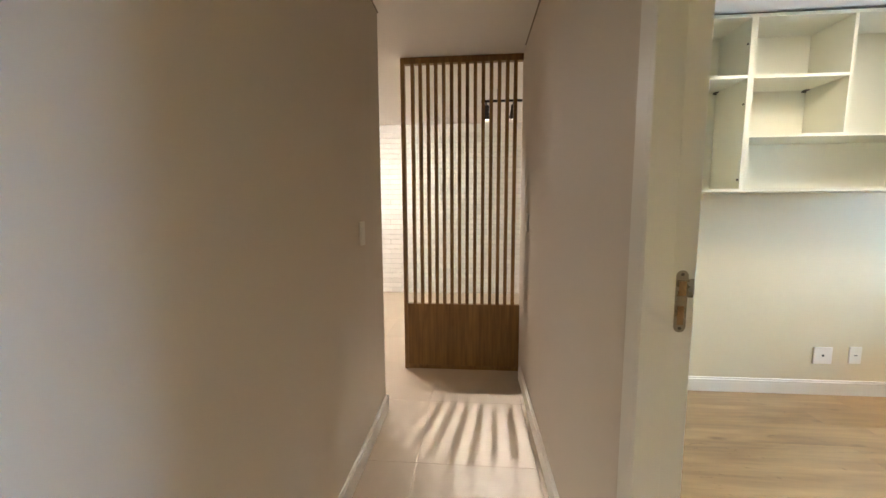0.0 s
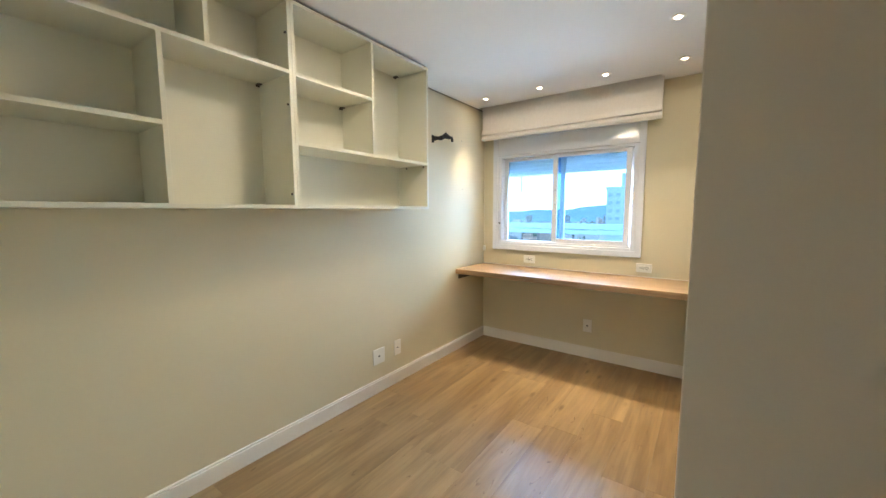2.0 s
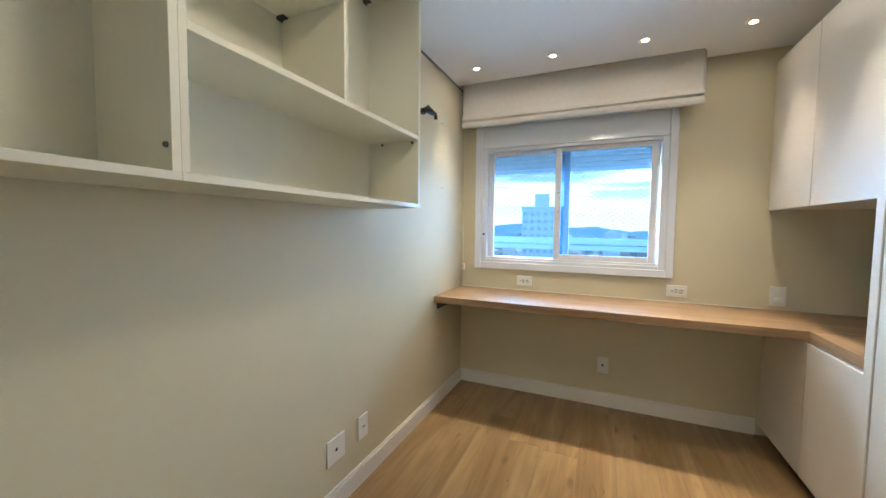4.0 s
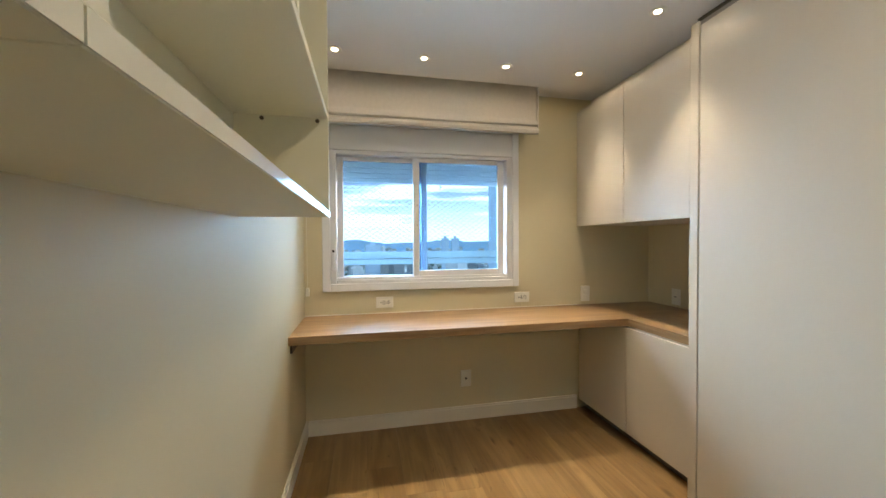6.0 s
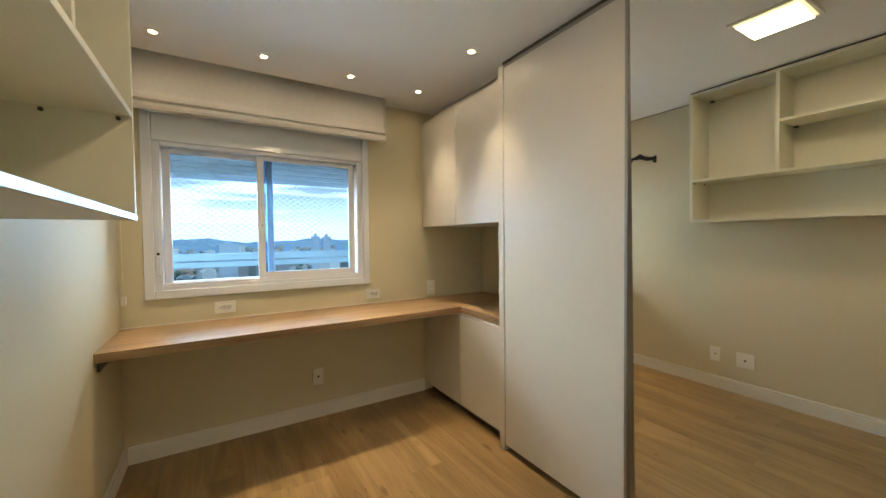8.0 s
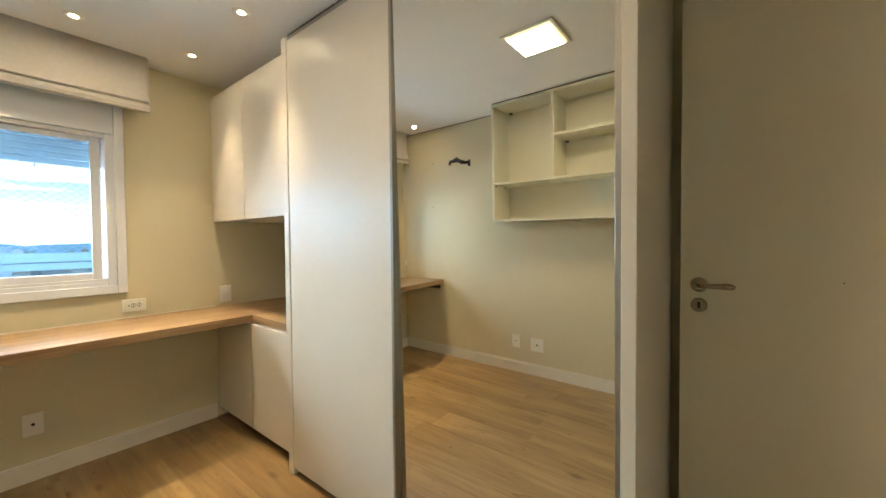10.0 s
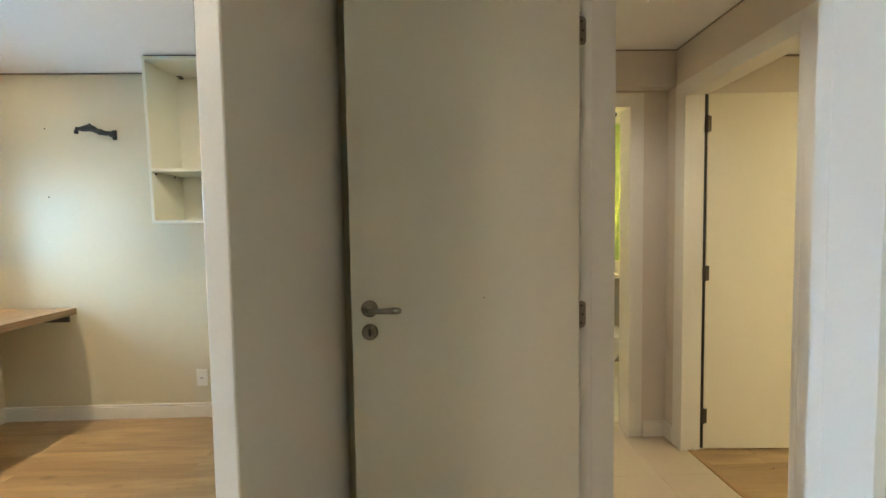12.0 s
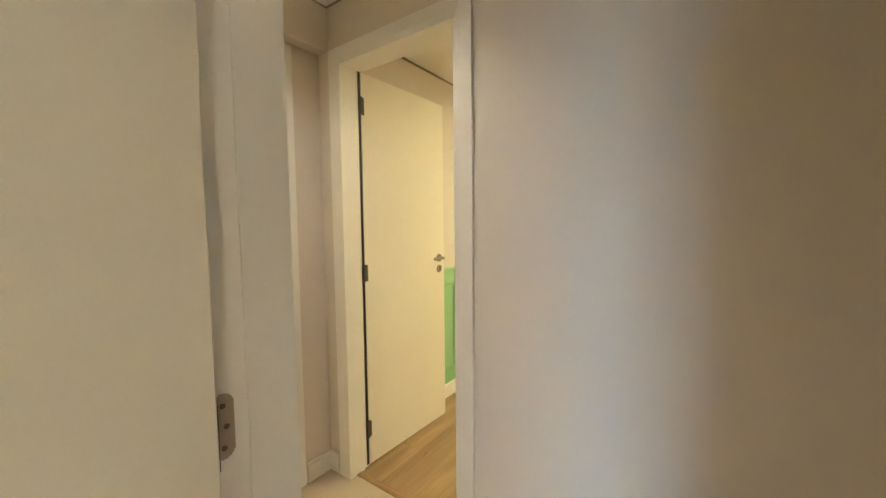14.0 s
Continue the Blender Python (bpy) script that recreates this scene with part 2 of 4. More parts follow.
M_DESK = wood("oak_desk_board", (0.285, 0.18, 0.093), (0.41, 0.275, 0.153), "X", 0.38, 0.03, 0.25)
M_DESKY = wood("oak_desk_board_return", (0.285, 0.18, 0.093), (0.41, 0.275, 0.153), "Y", 0.38, 0.03, 0.25)
M_SCREEN = wood("walnut_screen_wood", (0.185, 0.096, 0.026), (0.275, 0.155, 0.048), "Z", 0.42, 0.06, 0.25)
M_THRESH = wood("oak_threshold", (0.28, 0.165, 0.075), (0.40, 0.25, 0.12), "X", 0.4, 0.03, 0.2)
M_TILE = material("beige_porcelain_tile", (0.51, 0.42, 0.315), 0.42, vary=0.06, scale=1.3, bump=0.03, bump_scale=80, rand=0.03, world_space=True)
M_GROUT = material("beige_grout", (0.475, 0.395, 0.30), 0.85, vary=0.06, scale=30)
M_BRICK = material("white_painted_brick", (0.80, 0.77, 0.72), 0.7, vary=0.05, scale=14, bump=0.7, bump_scale=60, rand=0.06)
M_MORTAR = material("grey_white_mortar", (0.640, 0.616, 0.576), 0.9, vary=0.08, scale=25, bump=0.5, bump_scale=90)
M_GREEN = material("mint_green_paint", (0.30, 0.56, 0.28), 0.5, vary=0.02, scale=2, bump=0.06, bump_scale=140)
M_BATHG = material("leaf_green_bath_paint", (0.36, 0.48, 0.15), 0.5, vary=0.03, scale=2, bump=0.06, bump_scale=140)
M_BATHT = material("white_bath_tile", (0.80, 0.77, 0.66), 0.25, vary=0.02, scale=3)
M_BATHLOW = material("grey_beige_wall_tile", (0.30, 0.28, 0.23), 0.35, vary=0.06, scale=4)
M_PORC = material("white_porcelain", (0.84, 0.82, 0.76), 0.12, vary=0.01, scale=3, coat=0.4)
M_LED = material("warm_led_diffuser", (1.0, 0.86, 0.52), 0.5, vary=0.0, emit=2.8, rough_vary=0)
M_LENS = material("warm_spot_lens", (1.0, 0.84, 0.58), 0.5, vary=0.0, emit=32.0, rough_vary=0)
M_BULB = material("amber_bulb_glass", (1.0, 0.72, 0.25), 0.2, vary=0.0, emit=40.0, rough_vary=0)
# blue tint stands in for haze over the town and dims the sky
M_GLASS = glass("haze_tinted_window_glass", (0.55, 0.73, 0.88))
M_MIRROR = material("silvered_mirror", (0.90, 0.89, 0.84), 0.0, 1.0, vary=0.0, rough_vary=0)
M_NET = material("white_net_cord", (0.42, 0.52, 0.64), 0.7, vary=0.05)
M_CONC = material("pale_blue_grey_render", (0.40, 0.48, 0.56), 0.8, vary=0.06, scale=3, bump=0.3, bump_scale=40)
# distance haze is put into the tower facade's base colour
M_TOWER = material("haze_blue_facade_render", (0.36, 0.46, 0.58), 0.85, vary=0.06, scale=0.3)
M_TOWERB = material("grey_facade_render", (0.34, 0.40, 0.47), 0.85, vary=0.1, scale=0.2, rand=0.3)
# far panes lightened and blued for haze too
M_PANE = material("haze_blue_far_window", (0.20, 0.30, 0.42), 0.4, vary=0.1, scale=1)
# ground colour carries the haze over the town
M_LAND = material("haze_coloured_town_ground", (0.20, 0.26, 0.28), 0.95, vary=0.2, scale=0.02, second=(0.32, 0.37, 0.40), world_space=True)
M_HILL = material("haze_glow_far_hills", (0.09, 0.15, 0.17), 0.95, vary=0.15, scale=0.01, world_space=True)
# blue emission on the hills stands in for the haze of distance
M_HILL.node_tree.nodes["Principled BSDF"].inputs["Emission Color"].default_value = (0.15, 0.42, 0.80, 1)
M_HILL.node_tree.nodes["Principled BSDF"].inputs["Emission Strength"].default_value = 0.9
M_LEAF = material("dark_tree_foliage", (0.075, 0.12, 0.09), 0.9, vary=0.25, scale=0.3, rand=0.3)

# ---- builders ----
ORIG = {}


def boxes(*specs, bevel=0.0, seg=1):
    """One bmesh of boxes (x0, x1, y0, y1, z0, z1), with bevelled edges."""
    bm = bmesh.new()
    for x0, x1, y0, y1, z0, z1 in specs:
        bmesh.ops.create_cube(bm, size=1.0, matrix=Matrix.LocRotScale(((x0 + x1) / 2, (y0 + y1) / 2, (z0 + z1) / 2), None, (abs(x1 - x0), abs(y1 - y0), abs(z1 - z0))))
    if bevel:
        bmesh.ops.bevel(bm, geom=list(bm.edges), offset=bevel, segments=seg, profile=0.5, affect="EDGES")
    return bm


def lathe(profile, place=(0, 0, 0), turn=None, steps=24):
    """A turned body: profile of (radius, height) about z, then turned and placed."""
    bm = bmesh.new()
    rings = []
    for r, h in profile:
        rings.append([bm.verts.new((r * math.cos(2 * math.pi * k / steps), r * math.sin(2 * math.pi * k / steps), h)) for k in range(steps)])
    for a, b in zip(rings, rings[1:]):
        for k in range(steps):
            bm.faces.new((a[k], a[(k + 1) % steps], b[(k + 1) % steps], b[k]))
    bm.faces.new(rings[0][::-1])
    bm.faces.new(rings[-1])
    m = Matrix.Translation(place) @ (turn or Matrix.Identity(4))
    bmesh.ops.transform(bm, matrix=m, verts=bm.verts)
    bmesh.ops.recalc_face_normals(bm, faces=bm.faces)
    return bm


def tube(points, radius, steps=10, flat=1.0):
    """A rod swept along points."""
    bm = bmesh.new()
    pts = [Vector(p) for p in points]
    radii = radius if isinstance(radius, (list, tuple)) else [radius] * len(pts)
    rings = []
    for i, p in enumerate(pts):
        d = (pts[min(i + 1, len(pts) - 1)] - pts[max(i - 1, 0)]).normalized()
        up = Vector((0, 0, 1)) if abs(d.z) < 0.9 else Vector((1, 0, 0))
        a = d.cross(up).normalized()
        b = a.cross(d).normalized()
        rings.append([bm.verts.new(p + radii[i] * (a * math.cos(2 * math.pi * k / steps) + flat * b * math.sin(2 * math.pi * k / steps))) for k in range(steps)])
    for q, r in zip(rings, rings[1:]):
        for k in range(steps):
            bm.faces.new((q[k], q[(k + 1) % steps], r[(k + 1) % steps], r[k]))
    bm.faces.new(rings[0][::-1])
    bm.faces.new(rings[-1])
    bmesh.ops.recalc_face_normals(bm, faces=bm.faces)
    return bm


def moved(bm, m):
    bmesh.ops.transform(bm, matrix=m, verts=bm.verts)
    return bm


def mesh_of(name, bm, mat, origin=(0, 0, 0), smooth=False):
    bmesh.ops.translate(bm, vec=-Vector(origin), verts=bm.verts)
    data = bpy.data.meshes.new(name)
    bm.to_mesh(data)
    bm.free()
    data.materials.append(mat)
    if smooth:
        for f in data.polygons:
            f.use_smooth = True
        data.set_sharp_from_angle(angle=math.radians(35))
    return data


def solid(name, bm, mat, base, label="", category="", group="", kind="", smooth=False):
    """A top-level object of one mesh with its origin at base."""
    ob = new(name, mesh_of(name, bm, mat, base, smooth))
    ob.location = base
    ORIG[ob] = Vector(base)
    return tagged(ob, label, category, group, kind)


def thing(name, base, label, category, group="", kind=""):
    ob = new(name)
    ob.location = base
    ob.empty_display_size = 0.05
    ORIG[ob] = Vector(base)
    return tagged(ob, label, category, group, kind)


def part(name, bm, mat, parent, label="", smooth=False):
    ob = new(name, mesh_of(name, bm, mat, ORIG[parent], smooth))
    ob.parent = parent
    ORIG[ob] = ORIG[parent]
    return tagged(ob, label)


def structure(name, bm, mat, label, category, base=(0, 0, 0)):
    return solid(name, bm, mat, base, label, category, kind="structure")

# ---- structure ----
XE = 2.63          # east wall of the room
YN = 3.895         # window wall
YD0, YD1 = 0.308, 0.382   # door wall: hall face, room face
YS = -0.600        # south face of the hall
XH = 3.672          # end wall of the hall
HC = 2.392         # hall ceiling
DX0, DX1 = 1.820, 2.560  # room door opening
BX0, BX1 = 2.812, 3.525    # bedroom door opening
DH = 2.12
WX0, WX1, WZ0, WZ1 = 0.160, 1.464, 1.003, 2.083   # window opening

structure("wall_west", boxes((-0.15, 0.0, YD1, YN + 0.16, -0.1, 2.6)), M_ROOM, "cream painted plaster wall under the white shelves", "wall")
structure("wall_north", boxes((0.0, WX0, YN, YN + 0.16, -0.1, 2.6), (WX1, XE, YN, YN + 0.16, -0.1, 2.6), (WX0, WX1, YN, YN + 0.16, -0.1, WZ0),
                              (WX0, WX1, YN, YN + 0.16, WZ1, 2.6)), M_ROOM, "cream painted plaster wall around the window", "wall")
structure("wall_east", boxes((XE, XE + 0.12, YD1, YN + 0.16, -0.1, 2.6)), M_ROOM, "cream painted plaster wall behind the wardrobe", "wall")
RD = YD1 - 0.004
structure("wall_south", boxes((-0.15, DX0, RD, YD1, -0.1, 2.6), (DX1, XE + 0.12, RD, YD1, -0.1, 2.6), (DX0, DX1, RD, YD1, DH, 2.6)), M_ROOM,
          "cream painted plaster face beside the room door", "wall")
structure("wall_hall_north", boxes((-0.24, DX0, YD0, RD, -0.1, 2.6), (DX1, XH + 0.12, YD0, RD, -0.1, 2.6), (DX0, DX1, YD0, RD, DH, 2.6)), M_HALL,
          "greige painted plaster wall along the hall", "wall")
structure("wall_hall_south", boxes((0.42, BX0, YS - 0.12, YS, -0.1, 2.6), (BX1, XH + 0.12, YS - 0.12, YS, -0.1, 2.6), (BX0, BX1, YS - 0.12, YS, DH, 2.6)), M_HALL,
          "greige painted plaster wall with the bedroom door", "wall")
PY0, PY1 = -0.385, 0.215
structure("wall_hall_end", boxes((XH, XH + 0.12, YS, PY0, -0.1, 2.6), (XH, XH + 0.12, PY1, YD0, -0.1, 2.6), (XH, XH + 0.12, PY0, PY1, DH - 0.01, 2.6)), M_HALL,
          "greige painted plaster end wall with the bathroom door", "wall")
structure("beam", boxes((XH - 0.075, XH, YS, YD0, 2.18, HC), bevel=0.003), M_HALL, "greige plaster beam above the bathroom door", "beam")

# ceilings
structure("ceiling", boxes((-0.15, XE + 0.1, YD1, 3.745, CEIL, CEIL + 0.06), (1.60, XE + 0.1, 3.745, YN + 0.1, CEIL, CEIL + 0.06)), M_CEIL,
          "white plasterboard ceiling with recessed spots", "ceiling")
structure("ceiling_recess", boxes((-0.1, 1.60, 3.72, YN + 0.1, CEIL + 0.16, CEIL + 0.2), (1.60, 1.62, 3.745, YN + 0.1, CEIL + 0.06, CEIL + 0.18), (-0.1, 1.60, 3.72, 3.745, CEIL + 0.06, CEIL + 0.16)), M_CEIL,
          "white curtain recess in the ceiling", "ceiling")
structure("ceiling_hall", boxes((-0.24, XH + 0.1, YS - 0.1, YD0 + 0.05, HC, HC + 0.2)), M_CEIL, "white plasterboard hall ceiling", "ceiling")
structure("ceiling_living", boxes((-3.0, -0.24, -4.0, 4.2, 2.50, 2.58), (-0.24, 0.6, -4.0, YS - 0.1, 2.50, 2.58)), M_CEIL, "white plasterboard living room ceiling", "ceiling")
structure("ceiling_bedroom", boxes((1.0, 3.80, -4.0, YS - 0.1, 2.38, 2.46)), M_CEIL, "white plasterboard bedroom ceiling", "ceiling")
structure("ceiling_bath", boxes((XH + 0.1, 5.2, -1.6, 0.6, 2.37, 2.45)), M_CEIL, "white bathroom ceiling", "ceiling")
# strip on the wall paints the shadow line; no recess is modelled
structure("cornice_shade", boxes((0.0, 0.012, YD1, YN, CEIL - 0.007, CEIL - 0.0005)), M_GAP,
          "thin strip coloured as the shadow gap under the ceiling", "trim")

structure("cornice_shade_hall", boxes((-0.08, XH - 0.075, YD0 - 0.008, YD0, HC - 0.005, HC - 0.0005), (0.42, XH - 0.075, YS, YS + 0.008, HC - 0.005, HC - 0.0005),
                                    # hall and bedroom joints likewise: shade given as coloured strips
                                    (XH - 0.083, XH - 0.075, YS + 0.008, YD0 - 0.008, HC - 0.005, HC - 0.0005)), M_GAP, "thin strip coloured as the shadow joint under the hall ceiling", "trim")
structure("cornice_shade_bedroom", boxes((3.63, 3.64, -4.0, YS - 0.12, 2.371, 2.3795)), M_GAP, "thin strip coloured as the shadow joint under the bedroom ceiling", "trim")

# walls of the neighbouring rooms, seen through openings
structure("wall_living_far", boxes((-3.02, -2.88, -4.0, 4.2, -0.1, 2.6)), M_MORTAR, "white painted brick wall of the living room", "wall")
structure("wall_living_band", boxes((-2.88, -2.866, -4.0, 4.05, 2.383, 2.50)), M_CEIL, "smooth white band above the painted bricks", "wall")
structure("wall_living_north", boxes((-3.0, -0.15, 4.05, 4.2, -0.1, 2.6)), M_HALL, "greige painted living room wall", "wall")
structure("wall_living_south", boxes((-3.0, 0.56, -4.1, -4.0, -0.1, 2.6)), M_HALL, "greige painted living room wall", "wall")
structure("wall_living_east", boxes((0.42, 0.54, -4.0, YS - 0.12, -0.1, 2.6)), M_HALL, "greige painted living room wall", "wall")
structure("wall_bedroom_east", boxes((3.64, 3.74, -4.0, YS - 0.12, 0.985, 2.6)), M_HALL, "greige painted bedroom wall above the wainscot", "wall")
structure("wainscot", boxes((3.62, 3.74, -4.0, YS - 0.12, 0.0, 0.985)), M_GREEN, "mint green painted wainscot in the bedroom", "wall")
structure("wainscot_trim", boxes((3.605, 3.62, -4.0, YS - 0.13, 0.955, 0.985), *[b for k in range(3) for b in (
    (3.608, 3.62, -1.75 - 1.0 * k, -0.95 - 1.0 * k, 0.845, 0.87), (3.608, 3.62, -1.75 - 1.0 * k, -0.95 - 1.0 * k, 0.20, 0.225),
    (3.608, 3.62, -1.75 - 1.0 * k, -1.725 - 1.0 * k, 0.225, 0.845), (3.608, 3.62, -0.975 - 1.0 * k, -0.95 - 1.0 * k, 0.225, 0.845))], bevel=0.004), M_GREEN,
    "mint green moulding frames on the wainscot", "trim")
structure("wall_bedroom_south", boxes((1.0, 3.74, -4.1, -4.0, -0.1, 2.6)), M_HALL, "greige painted bedroom wall", "wall")
structure("wall_bedroom_west", boxes((1.0, 1.1, -4.0, YS - 0.12, -0.1, 2.6)), M_HALL, "greige painted bedroom wall", "wall")
structure("wall_bath_far", boxes((5.02, 5.14, -1.6, 0.6, 0.0, 2.45)), M_BATHG, "leaf green painted bathroom wall", "wall")
structure("wall_bath_sides", boxes((XH + 0.12, 5.02, -1.7, -1.6, 0.0, 2.45), (XH + 0.12, 5.02, 0.5, 0.6, 0.0, 2.45), (XH + 0.115, XH + 0.12, -1.6, PY0 - 0.06, 0, 2.4)), M_BATHT,
          "white tiled bathroom wall", "wall")

# floor bases
FLOOR = structure("floor", boxes((0.0, XE, YD1 - 0.06, YN, -0.1, -0.010)), M_DARKGAP, "oak laminate plank floor", "floor")
FLOOR_HALL = structure("floor_hall", boxes((-3.0, 3.845, -4.0, YD1 - 0.06, -0.1, -0.006), (-3.0, -0.15, YD1 - 0.06, 4.2, -0.1, -0.006)), M_GROUT,
                       "beige porcelain tile floor of the hall", "floor")
FLOOR_BED = structure("floor_bedroom", boxes((1.0, 3.64, -4.0, YS - 0.06, -0.09, -0.004)), M_DARKGAP, "oak laminate plank floor of the bedroom", "floor")
structure("floor_bath", boxes((3.875, 5.14, -1.6, 0.6, -0.1, 0.004)), M_BATHT, "pale tiled bathroom floor", "floor")
structure("threshold", boxes((DX0, DX1, YD1 - 0.075, YD1 - 0.045, -0.01, 0.005), bevel=0.002), M_THRESH, "oak threshold strip in the room doorway", "trim")
structure("threshold_bedroom", boxes((BX0, BX1, YS - 0.065, YS - 0.03, -0.01, 0.006), bevel=0.002), M_THRESH, "oak threshold strip in the bedroom doorway", "trim")
structure("threshold_bath", boxes((3.845, 3.875, -1.6, 0.5, -0.01, 0.007), bevel=0.002), M_BATHT, "pale stone threshold of the bathroom", "trim")


def skirting(name, runs, label):
    """Baseboard with an eased top; runs are boxes against a wall."""
    bm = bmesh.new()
    for x0, x1, y0, y1, nx, ny in runs:
        lower = boxes((x0, x1, y0, y1, 0.0, 0.088), bevel=0.001)
        sx0, sx1, sy0, sy1 = x0, x1, y0, y1
        if nx:
            sx0, sx1 = (x0, x1 - 0.005) if nx > 0 else (x0 + 0.005, x1)
        if ny:
            sy0, sy1 = (y0, y1 - 0.005) if ny > 0 else (y0 + 0.005, y1)
        upper = boxes((sx0, sx1, sy0, sy1, 0.088, 0.102), bevel=0.003)
        for piece in (lower, upper):
            tmp = bpy.data.meshes.new("tmp")
            piece.to_mesh(tmp)
            piece.free()
            bm.from_mesh(tmp)
            bpy.data.meshes.remove(tmp)
    return structure(name, bm, M_TRIM, label, "baseboard")


skirting("baseboard", [(0.0, 0.016, YD1, YN, 1, 0), (0.016, 1.985, YN - 0.016, YN, 0, -1), (XE - 0.016, XE, YD1 + 0.02, 1.15, -1, 0), (0.016, DX0 - 0.065, YD1, YD1 + 0.016, 0, 1)],
         "white painted baseboard round the room")
skirting("baseboard_hall", [(-0.08, DX0 - 0.065, YD0 - 0.016, YD0, 0, -1), (DX1 + 0.065, XH, YD0 - 0.016, YD0, 0, -1), (0.42, BX0 - 0.065, YS, YS + 0.016, 0, 1),
                            (BX1 + 0.065, XH, YS, YS + 0.016, 0, 1), (XH - 0.016, XH, YS + 0.016, PY0 - 0.065, -1, 0), (0.404, 0.42, YS - 0.8, YS + 0.016, -1, 0)],
         "white painted baseboard along the hall")
skirting("baseboard_bedroom", [(3.604, 3.62, -4.0, YS - 0.13, -1, 0)], "white painted baseboard under the green wainscot")


def door_frame(name, horizontal, a0, a1, f0, f1, top, label, rebate=0, deep=0.0, lip=0.003):
    """Jambs, head and casings round an opening a0..a1 in a wall between faces f0 and f1."""
    t, w, c = 0.018, 0.060, 0.014
    g0, g1 = f0 - c, f1 + c
    specs = [(a0, a0 + t, g0, g1, 0, top), (a1 - t, a1, g0, g1 + deep, 0, top), (a0 + t, a1 - t, g0, g1, top - t, top)]
    if rebate:
        s0, s1 = (g0, g1 - 0.046) if rebate > 0 else (g0 + 0.046, g1)
        specs += [(a0 + t, a0 + t + lip, s0, s1, 0, top - t), (a1 - t - lip, a1 - t, s0, s1 + deep, 0, top - t), (a0 + t + lip, a1 - t - lip, s0, s1, top - t - lip, top - t)]
    for f, d in ((f0, -c), (f1, c)):
        lo, hi = min(f, f + d), max(f, f + d)
        specs += [(a0 - w + 0.006, a0, lo, hi, 0, top + w - 0.006), (a1, a1 + w - 0.006, lo, hi, 0, top + w - 0.006), (a0, a1, lo, hi, top, top + w - 0.006)]
    if not horizontal:
        specs = [(y0, y1, x0, x1, z0, z1) for x0, x1, y0, y1, z0, z1 in specs]
    return structure(name, boxes(*specs, bevel=0.0006), M_TRIM, label, "door frame")


door_frame("door_frame", True, DX0, DX1, YD0, YD1, DH, "white enamelled door frame and casing of the room", 1, 0.018)
door_frame("door_frame_bedroom", True, BX0, BX1, YS - 0.12, YS, DH, "white enamelled door frame and casing of the bedroom", -1, 0.0, 0.009)
door_frame("door_frame_bath", False, PY0, PY1, XH, XH + 0.12, DH - 0.01, "white enamelled door frame and casing of the bathroom", 1, 0.0, 0.011)


